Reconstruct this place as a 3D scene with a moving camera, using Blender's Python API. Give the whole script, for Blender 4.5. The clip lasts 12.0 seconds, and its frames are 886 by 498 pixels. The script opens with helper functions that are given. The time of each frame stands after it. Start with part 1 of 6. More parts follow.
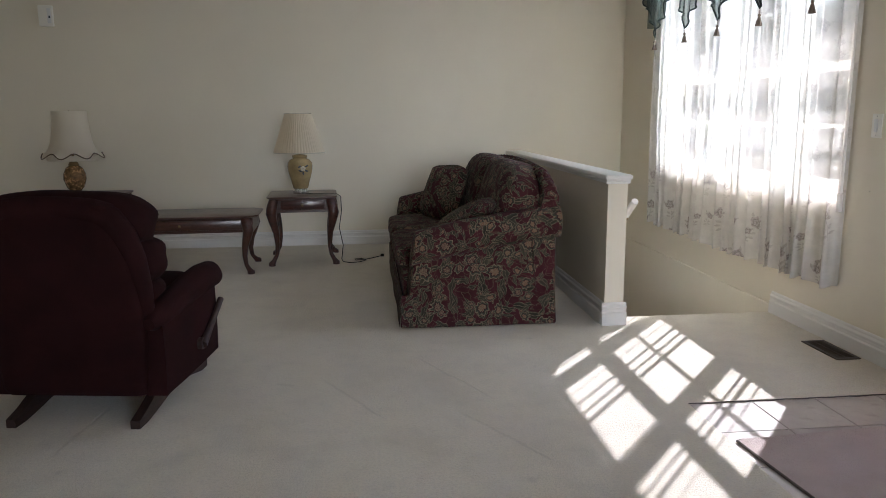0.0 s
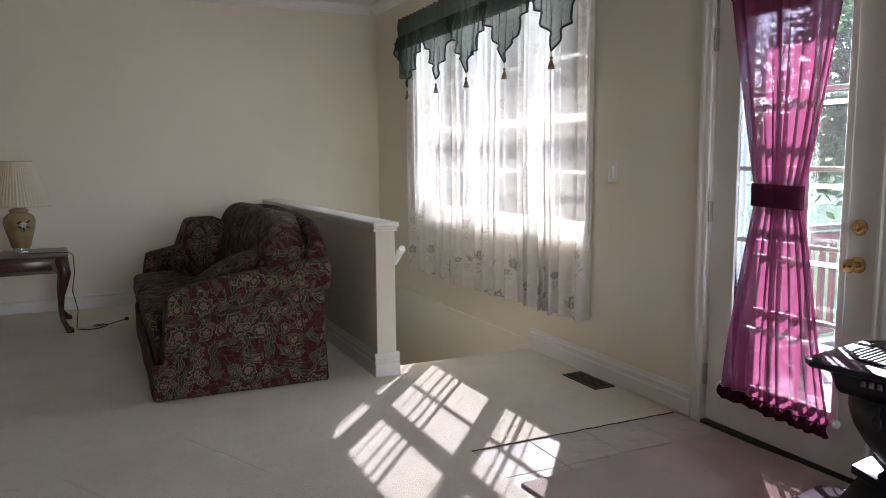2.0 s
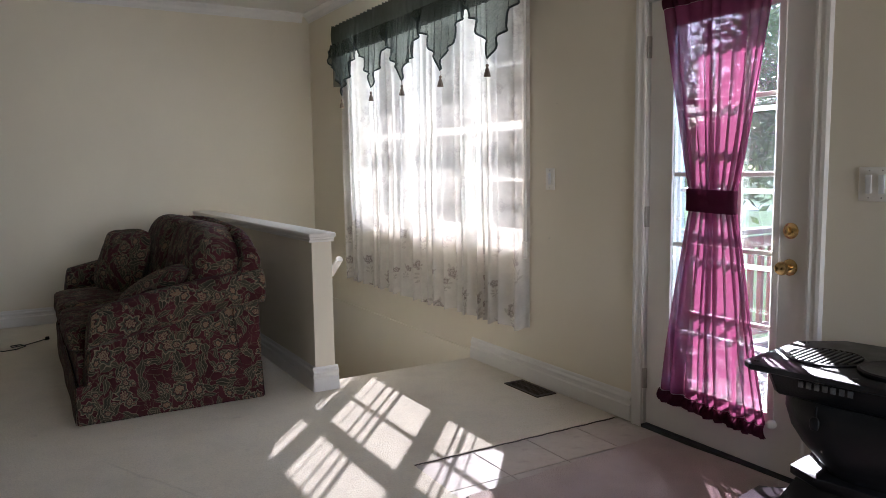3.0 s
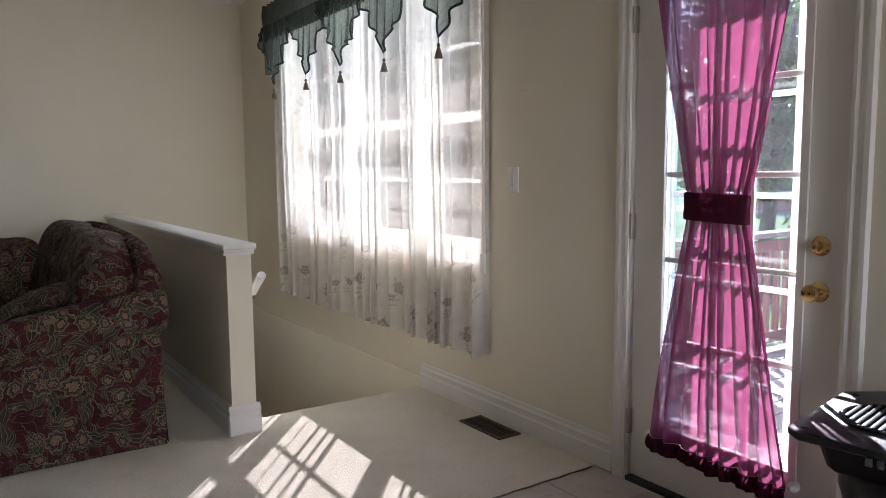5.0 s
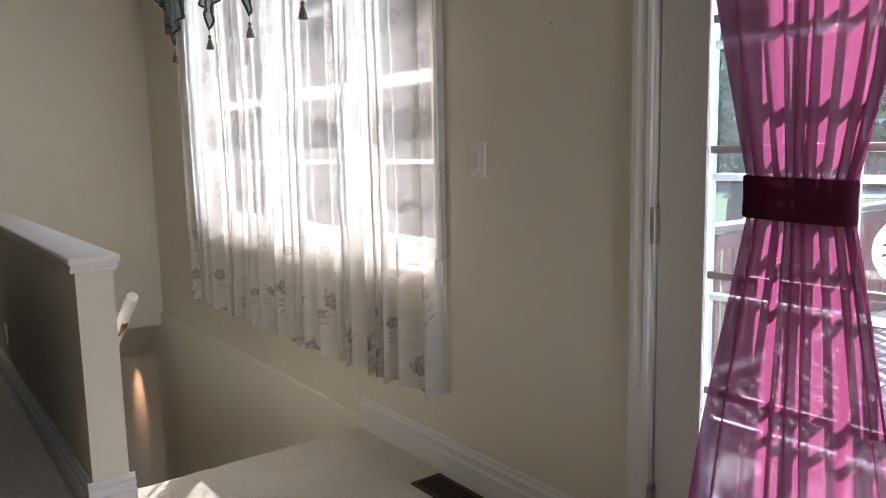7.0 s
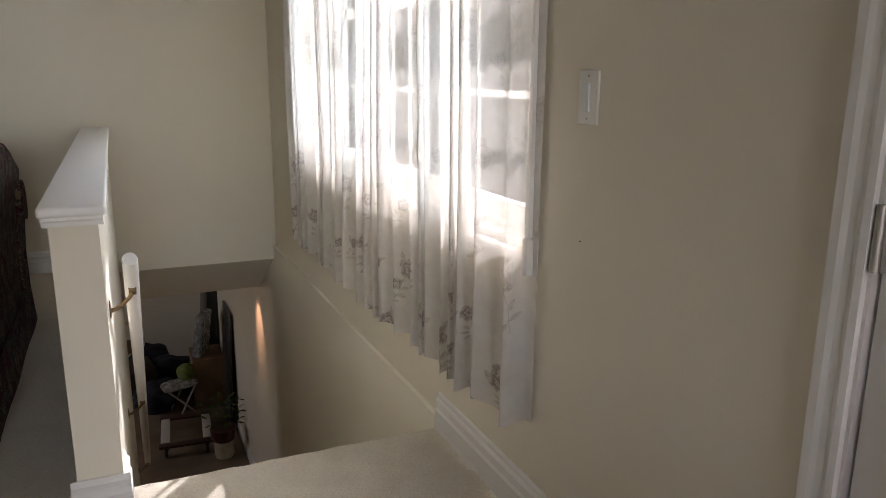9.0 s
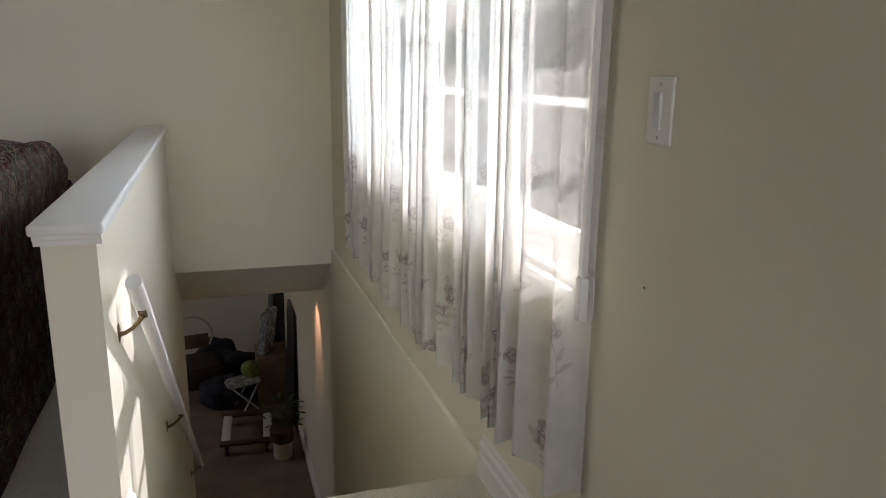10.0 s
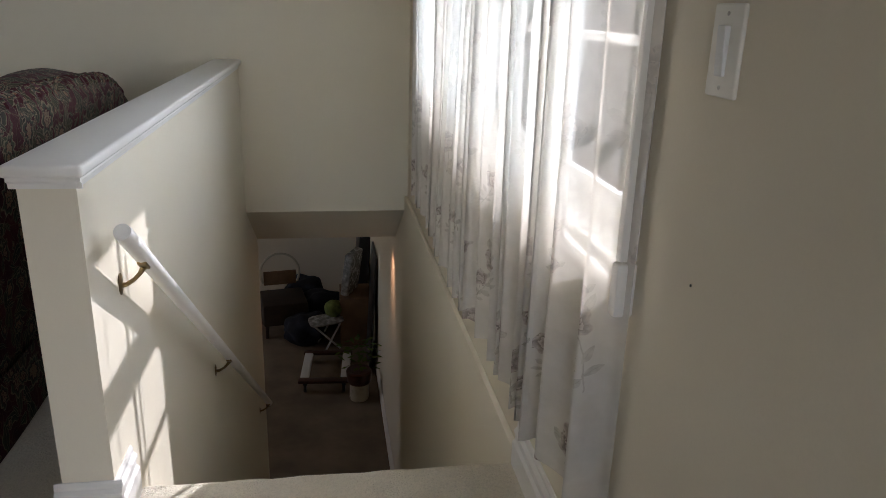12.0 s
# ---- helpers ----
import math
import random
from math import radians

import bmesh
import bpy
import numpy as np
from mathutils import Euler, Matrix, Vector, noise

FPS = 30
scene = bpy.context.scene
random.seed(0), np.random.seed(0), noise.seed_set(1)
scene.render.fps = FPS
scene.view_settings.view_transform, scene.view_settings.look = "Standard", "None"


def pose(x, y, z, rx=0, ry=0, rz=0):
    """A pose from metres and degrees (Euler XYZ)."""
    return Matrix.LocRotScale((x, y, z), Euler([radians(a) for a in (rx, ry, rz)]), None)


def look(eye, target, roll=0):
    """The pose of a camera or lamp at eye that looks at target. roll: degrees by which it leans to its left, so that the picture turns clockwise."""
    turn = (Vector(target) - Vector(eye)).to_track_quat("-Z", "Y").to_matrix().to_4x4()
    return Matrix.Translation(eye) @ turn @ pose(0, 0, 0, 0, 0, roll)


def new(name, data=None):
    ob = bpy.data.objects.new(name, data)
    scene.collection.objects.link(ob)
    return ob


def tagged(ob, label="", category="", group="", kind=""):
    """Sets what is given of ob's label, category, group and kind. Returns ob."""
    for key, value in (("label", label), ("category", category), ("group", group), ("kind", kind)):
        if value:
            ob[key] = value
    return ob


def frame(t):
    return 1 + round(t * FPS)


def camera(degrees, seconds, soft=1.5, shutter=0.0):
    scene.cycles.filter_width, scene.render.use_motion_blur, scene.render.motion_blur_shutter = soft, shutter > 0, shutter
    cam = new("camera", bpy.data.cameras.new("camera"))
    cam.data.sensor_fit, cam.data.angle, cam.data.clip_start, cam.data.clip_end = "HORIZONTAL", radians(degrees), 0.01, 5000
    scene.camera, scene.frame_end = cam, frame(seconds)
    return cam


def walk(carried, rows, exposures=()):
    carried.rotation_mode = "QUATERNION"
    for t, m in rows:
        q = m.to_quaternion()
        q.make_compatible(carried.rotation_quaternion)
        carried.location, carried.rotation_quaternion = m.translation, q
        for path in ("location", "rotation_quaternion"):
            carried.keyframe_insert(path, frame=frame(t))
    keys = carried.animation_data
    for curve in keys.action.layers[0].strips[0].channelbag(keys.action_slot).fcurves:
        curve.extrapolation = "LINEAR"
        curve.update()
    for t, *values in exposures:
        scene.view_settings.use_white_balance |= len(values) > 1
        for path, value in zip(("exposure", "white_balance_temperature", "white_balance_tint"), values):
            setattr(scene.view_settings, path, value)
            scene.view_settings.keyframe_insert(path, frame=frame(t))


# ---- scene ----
cam = camera(62.2, 12.0, soft=0.8)
PATH = [
    (0, (1.814, 2.081, 1.282), (2.019, 4.038, 0.924), -0.3),
    (0.5, (1.786, 2.162, 1.288), (2.152, 4.096, 0.937), -0.6),
    (1, (1.779, 2.234, 1.282), (2.325, 4.132, 0.967), -0.4),
    (1.5, (1.776, 2.261, 1.292), (2.492, 4.108, 1.02), -0.4),
    (2, (1.794, 2.281, 1.285), (2.636, 4.08, 1.047), -0.4),
    (2.5, (1.798, 2.307, 1.279), (2.732, 4.062, 1.059), -0.5),
    (3, (1.814, 2.343, 1.275), (2.809, 4.064, 1.062), -0.8),
    (3.5, (1.914, 2.429, 1.277), (2.926, 4.141, 1.064), -0.6),
    (3.7, (1.966, 2.474, 1.272), (2.984, 4.183, 1.067), -0.4),
    (5.5, (2.307, 3.096, 1.263), (3.444, 4.726, 1.038), -0.7),
    (6, (2.462, 3.272, 1.265), (3.627, 4.881, 1.028), -0.8),
    (6.5, (2.594, 3.496, 1.242), (3.809, 5.066, 0.999), -1.3),
    (6.7, (2.653, 3.581, 1.245), (3.874, 5.146, 0.997), -1.3),
    (8.3, (3.271, 4.004, 1.269), (4.222, 5.716, 0.861), -0.4),
    (8.5, (3.301, 4.071, 1.271), (4.219, 5.796, 0.844), -0.2),
    (9, (3.443, 4.224, 1.263), (4.23, 6.004, 0.805), 0.4),
    (9.5, (3.573, 4.347, 1.279), (4.242, 6.173, 0.812), 0.9),
    (10, (3.649, 4.476, 1.283), (4.239, 6.329, 0.813), 0.8),
    (10.5, (3.731, 4.626, 1.285), (4.253, 6.498, 0.815), 0.9),
    (11, (3.828, 4.686, 1.295), (4.259, 6.578, 0.81), 1.4),
    (11.5, (3.893, 4.706, 1.28), (4.251, 6.598, 0.74), 1.8),
    (12, (3.908, 4.712, 1.262), (4.216, 6.587, 0.639), 1.7),
]
LIGHTING = [(0, 4.84, 5750, 18), (1.2, 4.56, 5800, 19), (2.5, 4.44, 5850, 20), (3.5, 4.42, 5900, 20), (6.7, 4.36, 5950, 21), (8.5, 4.30, 6150, 21), (10.5, 4.18, 5850, 15), (12, 4.02, 5900, 17)]
walk(cam, [(t, look(eye, target, roll)) for t, eye, target, roll in PATH], LIGHTING)

# ---- world, sun, exposure ----
SUN_DIR = Vector((0.954, 1.126, 1.0)).normalized()
world = bpy.data.worlds.new("sky")
scene.world = world
world.use_nodes = True
_nt = world.node_tree
_sky = _nt.nodes.new("ShaderNodeTexSky")
_sky.sky_type = 'NISHITA'
_sky.sun_disc = False
_sky.sun_elevation = math.asin(SUN_DIR.z)
_sky.sun_rotation = math.atan2(SUN_DIR.x, SUN_DIR.y)
_nt.links.new(_sky.outputs[0], _nt.nodes["Background"].inputs[0])
_nt.nodes["Background"].inputs[1].default_value = 0.06
_sun = bpy.data.lights.new("sun", 'SUN')
_sun.energy, _sun.angle, _sun.color = 1.7, radians(0.5), (1.0, 0.975, 0.94)
sun = new("sun", _sun)
sun.matrix_world = look(SUN_DIR * 30, (0, 0, 0))
# fill lamp in a wide opening added to the south wall behind the start
_lamp = bpy.data.lights.new("unseen_south_fill", 'AREA')
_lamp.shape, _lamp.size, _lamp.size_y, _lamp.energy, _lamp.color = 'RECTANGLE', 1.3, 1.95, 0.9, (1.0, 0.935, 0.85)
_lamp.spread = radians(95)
south_fill = new("unseen_south_fill", _lamp)
south_fill.matrix_world = look((3.1, -1.30, 1.30), (2.7, 8.0, 0.4))
# daylight of the sky in the opening of the curtained window
_win = bpy.data.lights.new("sky_in_window", 'AREA')
_win.shape, _win.size, _win.size_y, _win.energy, _win.color = 'RECTANGLE', 2.41, 1.60, 6.4, (0.86, 0.94, 1.0)
_win.spread = radians(124)
window_sky = new("sky_in_window", _win)
window_sky.matrix_world = look((4.443 + 0.19, 7.145, 1.610), (0.0, 7.145, 1.610))
# faint fill lamp in a small opening added to the cellar's west wall
_low = bpy.data.lights.new("unseen_cellar_fill", 'AREA')
_low.shape, _low.size, _low.size_y, _low.energy, _low.color = 'RECTANGLE', 1.0, 0.5, 0.8, (1.0, 0.90, 0.78)
cellar_fill = new("unseen_cellar_fill", _low)
cellar_fill.matrix_world = look((-0.56, 12.2, -0.85), (3.0, 12.2, -1.6))
# unseen spot added above the soffit's lower edge: warm streak at the stairs' foot
_streak = bpy.data.lights.new("warm_streak_spot", 'SPOT')
_streak.energy, _streak.color, _streak.shadow_soft_size = 0.6, (1.0, 0.56, 0.33), 0.05
_streak.spot_size, _streak.spot_blend = radians(60), 1.0
warm_streak_spot = new("warm_streak_spot", _streak)
warm_streak_spot.matrix_world = look((4.16, 10.28, -0.47), (4.44, 10.30, -0.85))


# ---- material helpers ----
class Nodes:
    """A small builder of shader node trees."""

    def __init__(self, name):
        self.mat = bpy.data.materials.new(name)
        self.mat.use_nodes = True
        self.tree = self.mat.node_tree
        self.tree.nodes.clear()
        self.out = self.tree.nodes.new("ShaderNodeOutputMaterial")

    def put(self, socket, value):
        if isinstance(value, bpy.types.NodeSocket):
            self.tree.links.new(value, socket)
        elif value is not None:
            if socket.type == 'RGBA' and len(value) == 3:
                value = (*value, 1)
            socket.default_value = value

    def node(self, kind, ins=None):
        n = self.tree.nodes.new(kind)
        for k, v in (ins or {}).items():
            self.put(n.inputs[k], v)
        return n

    def m(self, op, a, b=None, c=None, clamp=False):
        n = self.node("ShaderNodeMath")
        n.operation, n.use_clamp = op, clamp
        for i, v in enumerate((a, b, c)):
            if v is not None:
                self.put(n.inputs[i], v)
        return n.outputs[0]

    def mix(self, f, a, b, blend='MIX'):
        n = self.node("ShaderNodeMix")
        n.data_type, n.blend_type = 'RGBA', blend
        self.put(n.inputs[0], f)
        self.put(n.inputs[6], a)
        self.put(n.inputs[7], b)
        return n.outputs[2]

    def coords(self, which="Object", scale=(1, 1, 1)):
        c = self.node("ShaderNodeTexCoord").outputs[which]
        return self.node("ShaderNodeMapping", {0: c, 3: scale}).outputs[0]

    def noise(self, vec, scale, detail=3.0, rough=0.55):
        return self.node("ShaderNodeTexNoise", {"Vector": vec, "Scale": scale, "Detail": detail, "Roughness": rough}).outputs[0]

    def ramp(self, f, lo, hi, a=0.0, b=1.0):
        n = self.node("ShaderNodeMapRange", {0: f, 1: lo, 2: hi, 3: a, 4: b})
        return n.outputs[0]

    def bump(self, height, strength, dist):
        return self.node("ShaderNodeBump", {"Height": height, "Strength": strength, "Distance": dist}).outputs[0]

    def bsdf(self, **ins):
        n = self.node("ShaderNodeBsdfPrincipled")
        for k, v in ins.items():
            self.put(n.inputs[k.replace("_", " ")], v)
        return n.outputs[0]

    def done(self, shader):
        self.tree.links.new(shader, self.out.inputs[0])
        return self.mat


def surface(name, colour, rough=0.6, var=0.08, scale=6.0, fine=90.0, bump=0.1, depth=0.002, metal=0.0, coat=0.0, spec=0.5, sheen=0.0):
    """A plain surface with uneven tone at two scales and a fine relief."""
    n = Nodes(name)
    c = n.coords()
    big, small = n.noise(c, scale, 4), n.noise(c, fine, 3)
    dark = tuple(v * (1 - 2 * var) for v in colour)
    lite = tuple(min(1, v * (1 + var)) for v in colour)
    col = n.mix(n.ramp(big, 0.3, 0.7), dark, lite)
    col = n.mix(n.ramp(small, 0.35, 0.65, 0, 0.35), col, dark)
    r = n.ramp(big, 0.3, 0.7, max(0.02, rough - 0.06), min(1, rough + 0.06))
    return n.done(n.bsdf(Base_Color=col, Roughness=r, Metallic=metal, Coat_Weight=coat, Specular_IOR_Level=spec,
                         Sheen_Weight=sheen, Normal=n.bump(small, bump, depth)))


# ---- materials ----
M_WALL = surface("wall_paint", (0.785, 0.715, 0.575), 0.75, 0.02, 1.2, 160, 0.10, 0.001, spec=0.3)
M_CEIL = surface("ceiling_paint", (0.80, 0.77, 0.70), 0.85, 0.02, 2, 120, 0.15, 0.002, spec=0.2)
M_TRIM = surface("white_trim_paint", (0.80, 0.77, 0.72), 0.38, 0.02, 3, 60, 0.05, 0.001)
M_DARK = surface("black_strip_and_hole_shade", (0.02, 0.02, 0.02), 0.6, 0.1)


def carpet_material():
    n = Nodes("beige_carpet")
    c = n.coords()
    big, mid, small = n.noise(c, 0.9, 4), n.noise(c, 9, 4), n.noise(c, 85, 5, 0.85)
    tuft = n.node("ShaderNodeTexVoronoi", {"Vector": c, "Scale": 150}).outputs[0]
    col = n.mix(n.ramp(big, 0.3, 0.7), (0.73, 0.655, 0.525), (0.81, 0.735, 0.60))
    col = n.mix(n.ramp(mid, 0.52, 0.75, 0, 0.25), col, (0.54, 0.485, 0.40))
    col = n.mix(n.ramp(small, 0.45, 0.68, 0, 0.42), col, (0.44, 0.39, 0.315))
    col = n.mix(n.ramp(n.noise(c, 2.6, 5, 0.62), 0.48, 0.68, 0, 0.38), col, (0.56, 0.49, 0.385))
    spot = n.ramp(n.noise(c, 4.3, 2), 0.70, 0.75, 0, 0.35)
    col = n.mix(spot, col, (0.40, 0.35, 0.28))
    h = n.m('ADD', n.m('MULTIPLY', tuft, 0.6), n.m('ADD', small, n.m('MULTIPLY', mid, 1.5)))
    # long creases pressed into the pile; their shade is also put into the colour
    xyz = n.node("ShaderNodeSeparateXYZ", {0: c})
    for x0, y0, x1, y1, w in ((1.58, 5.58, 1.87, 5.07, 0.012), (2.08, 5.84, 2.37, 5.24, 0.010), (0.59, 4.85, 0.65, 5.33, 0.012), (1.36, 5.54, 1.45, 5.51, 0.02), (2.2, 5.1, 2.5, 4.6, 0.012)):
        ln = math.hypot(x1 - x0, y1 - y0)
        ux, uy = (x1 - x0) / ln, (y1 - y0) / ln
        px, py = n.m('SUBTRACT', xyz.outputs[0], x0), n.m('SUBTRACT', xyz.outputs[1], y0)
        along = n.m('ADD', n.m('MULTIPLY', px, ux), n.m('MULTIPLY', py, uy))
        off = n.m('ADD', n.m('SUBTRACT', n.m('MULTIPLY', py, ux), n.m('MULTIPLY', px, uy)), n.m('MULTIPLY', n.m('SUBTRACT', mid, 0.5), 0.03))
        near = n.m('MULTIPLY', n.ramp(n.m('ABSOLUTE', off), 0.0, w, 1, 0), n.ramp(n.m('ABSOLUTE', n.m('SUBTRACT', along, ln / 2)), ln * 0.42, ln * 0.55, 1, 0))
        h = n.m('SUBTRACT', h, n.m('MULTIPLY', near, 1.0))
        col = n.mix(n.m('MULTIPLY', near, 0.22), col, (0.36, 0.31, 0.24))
    return n.done(n.bsdf(Base_Color=col, Roughness=0.95, Specular_IOR_Level=0.1, Sheen_Weight=0.25, Sheen_Roughness=0.5,
                         Normal=n.bump(h, 0.55, 0.008)))


M_CARPET = carpet_material()


def glass_material():
    n = Nodes("window_glass")
    f = n.node("ShaderNodeFresnel", {0: 1.45}).outputs[0]
    a = n.node("ShaderNodeBsdfTransparent", {0: (0.95, 0.97, 0.96)}).outputs[0]
    b = n.node("ShaderNodeBsdfGlossy", {0: (1, 1, 1), 1: 0.02}).outputs[0]
    return n.done(n.node("ShaderNodeMixShader", {0: f, 1: a, 2: b}).outputs[0])


M_GLASS = glass_material()


# outdoor haze and dimming are put into the pane as film and tint
def hazed_glass_material():
    n = Nodes("tinted_hazed_storm_glass")
    c = n.coords()
    film = n.ramp(n.noise(c, 5, 5, 0.6), 0.3, 0.7, 0.008, 0.022)
    clear = n.node("ShaderNodeBsdfTransparent", {0: (0.76, 0.82, 0.86, 1)}).outputs[0]
    veil = n.node("ShaderNodeBsdfTranslucent", {0: (0.75, 0.78, 0.80, 1)}).outputs[0]
    shine = n.node("ShaderNodeBsdfGlossy", {0: (1, 1, 1, 1), 1: 0.03}).outputs[0]
    body = n.node("ShaderNodeMixShader", {0: film, 1: clear, 2: veil}).outputs[0]
    return n.done(n.node("ShaderNodeMixShader", {0: 0.06, 1: body, 2: shine}).outputs[0])


M_HAZED = hazed_glass_material()


def motif(n, uv, scale, seed, turn=6.28):
    """Scattered spots on a cloth: local x and y from each spot's middle, turned at random, and the spot's random colour."""
    moved = n.node("ShaderNodeVectorMath", {0: uv, 1: (seed * 3.17, seed * 1.73, 0)}).outputs[0]
    v = n.node("ShaderNodeTexVoronoi", {"Vector": moved, "Scale": scale, "Randomness": 0.75})
    v.voronoi_dimensions = '2D'
    d = n.node("ShaderNodeVectorMath", {0: moved, 1: v.outputs["Position"]})
    d.operation = 'SUBTRACT'
    rnd = n.node("ShaderNodeSeparateColor", {0: v.outputs["Color"]})
    turned = n.node("ShaderNodeVectorRotate", {0: d.outputs[0], 2: (0, 0, 1), 3: n.m('MULTIPLY', n.m('SUBTRACT', rnd.outputs[0], 0.5), turn)})
    xyz = n.node("ShaderNodeSeparateXYZ", {0: turned.outputs[0]})
    return xyz.outputs[0], xyz.outputs[1], rnd


def blossom(n, uv, scale, seed, radius, petals, lobe=0.09):
    """How far out a point lies in the nearest blossom (1 at its rim), and the blossom's random colour."""
    x, y, rnd = motif(n, uv, scale, seed)
    r = n.m('SQRT', n.m('ADD', n.m('MULTIPLY', x, x), n.m('MULTIPLY', y, y)))
    a = n.m('ARCTAN2', y, x)
    rim = n.m('MULTIPLY_ADD', n.m('COSINE', n.m('MULTIPLY', a, petals)), radius * lobe, radius)
    size = n.m('MULTIPLY', rim, n.m('MULTIPLY_ADD', rnd.outputs[1], 0.5, 0.7))
    return n.m('DIVIDE', r, size), rnd


def leaf(n, uv, scale, seed, length, width):
    """How far out a point lies in the nearest leaf (1 at its rim), its distance from the midrib, and a random colour."""
    x, y, rnd = motif(n, uv, scale, seed)
    t = n.m('DIVIDE', x, length)
    w = n.m('MULTIPLY', n.m('SUBTRACT', 1.0, n.m('MULTIPLY', t, t)), width)
    ay = n.m('ABSOLUTE', y)
    out = n.m('DIVIDE', ay, n.m('MAXIMUM', w, 0.0005))
    return out, ay, rnd


def tapestry_material():
    n = Nodes("floral_tapestry")
    raw = n.coords("UV")
    wob = n.node("ShaderNodeTexNoise", {"Vector": raw, "Scale": 13.0, "Detail": 2.5}).outputs[1]
    off = n.node("ShaderNodeVectorMath", {0: wob, 1: (0.5, 0.5, 0.5)})
    off.operation = 'SUBTRACT'
    sc = n.node("ShaderNodeVectorMath", {0: off.outputs[0], 3: 0.06})
    sc.operation = 'SCALE'
    uv = n.node("ShaderNodeVectorMath", {0: raw, 1: sc.outputs[0]}).outputs[0]
    tan, wine, peach = (0.24, 0.18, 0.115), (0.050, 0.015, 0.019), (0.20, 0.095, 0.055)
    weave = n.noise(raw, 500, 2, 0.7)
    col = n.mix(n.ramp(n.noise(raw, 7, 3), 0.35, 0.65), (0.046, 0.013, 0.016), (0.085, 0.022, 0.027))
    for k, (sx, sy) in enumerate(((2.6, 1.7), (1.9, 2.9))):
        bent = n.node("ShaderNodeMapping", {0: uv, 3: (sx, sy, 1)}).outputs[0]
        field = n.noise(bent, 2.1 + 0.4 * k, 1.0, 0.4)
        line = n.m('ABSOLUTE', n.m('SUBTRACT', n.m('FRACT', n.m('MULTIPLY', field, 8.0)), 0.5))
        col = n.mix(n.ramp(line, 0.014, 0.040, 0.40, 0), col, (0.17, 0.13, 0.078))
    for seed, scale, ln, wd in ((3, 8.8, 0.046, 0.020), (11, 8.0, 0.050, 0.022), (21, 10.5, 0.036, 0.015), (15, 14.0, 0.024, 0.010)):
        out, ay, rnd = leaf(n, uv, scale, seed, ln, wd)
        tone = n.mix(rnd.outputs[1], (0.028, 0.031, 0.022), (0.062, 0.059, 0.038))
        tone = n.mix(n.ramp(out, 0.45, 0.8, 0, 0.6), tone, (0.088, 0.082, 0.052))
        tone = n.mix(n.m('LESS_THAN', ay, 0.0014), tone, (0.19, 0.155, 0.10))
        tone = n.mix(n.m('GREATER_THAN', out, 0.88), tone, (0.22, 0.175, 0.11))
        on = n.m('MULTIPLY', n.m('LESS_THAN', out, 1.0), n.m('GREATER_THAN', rnd.outputs[2], 0.22))
        col = n.mix(on, col, tone)
    for seed, scale, rad, pet in ((1, 5.6, 0.044, 8.0), (9, 7.2, 0.026, 6.0), (5, 10.0, 0.013, 5.0)):
        out, rnd = blossom(n, uv, scale, seed, rad, pet, 0.14)
        tone = n.mix(n.m('LESS_THAN', out, 0.84), (0.16, 0.14, 0.09), (0.058, 0.062, 0.044))
        tone = n.mix(n.m('LESS_THAN', out, 0.62), tone, wine)
        net = n.node("ShaderNodeTexVoronoi", {"Vector": uv, "Scale": 110.0})
        net.feature, net.voronoi_dimensions = 'DISTANCE_TO_EDGE', '2D'
        heart = n.mix(n.ramp(net.outputs[0], 0.12, 0.22), (0.25, 0.19, 0.115), n.mix(n.m('GREATER_THAN', rnd.outputs[2], 0.55), peach, (0.10, 0.035, 0.036)))
        tone = n.mix(n.m('LESS_THAN', out, 0.50), tone, heart)
        tone = n.mix(n.m('MULTIPLY', n.m('GREATER_THAN', out, 0.45), n.m('LESS_THAN', out, 0.51)), tone, tan)
        tone = n.mix(n.m('GREATER_THAN', out, 0.92), tone, (0.25, 0.195, 0.125))
        col = n.mix(n.m('LESS_THAN', out, 1.0), col, tone)
    col = n.mix(n.ramp(weave, 0.3, 0.7, 0.04, 0.28), col, (0.030, 0.015, 0.014))
    return n.done(n.bsdf(Base_Color=col, Roughness=0.9, Specular_IOR_Level=0.1, Sheen_Weight=0.04, Normal=n.bump(weave, 0.4, 0.002)))


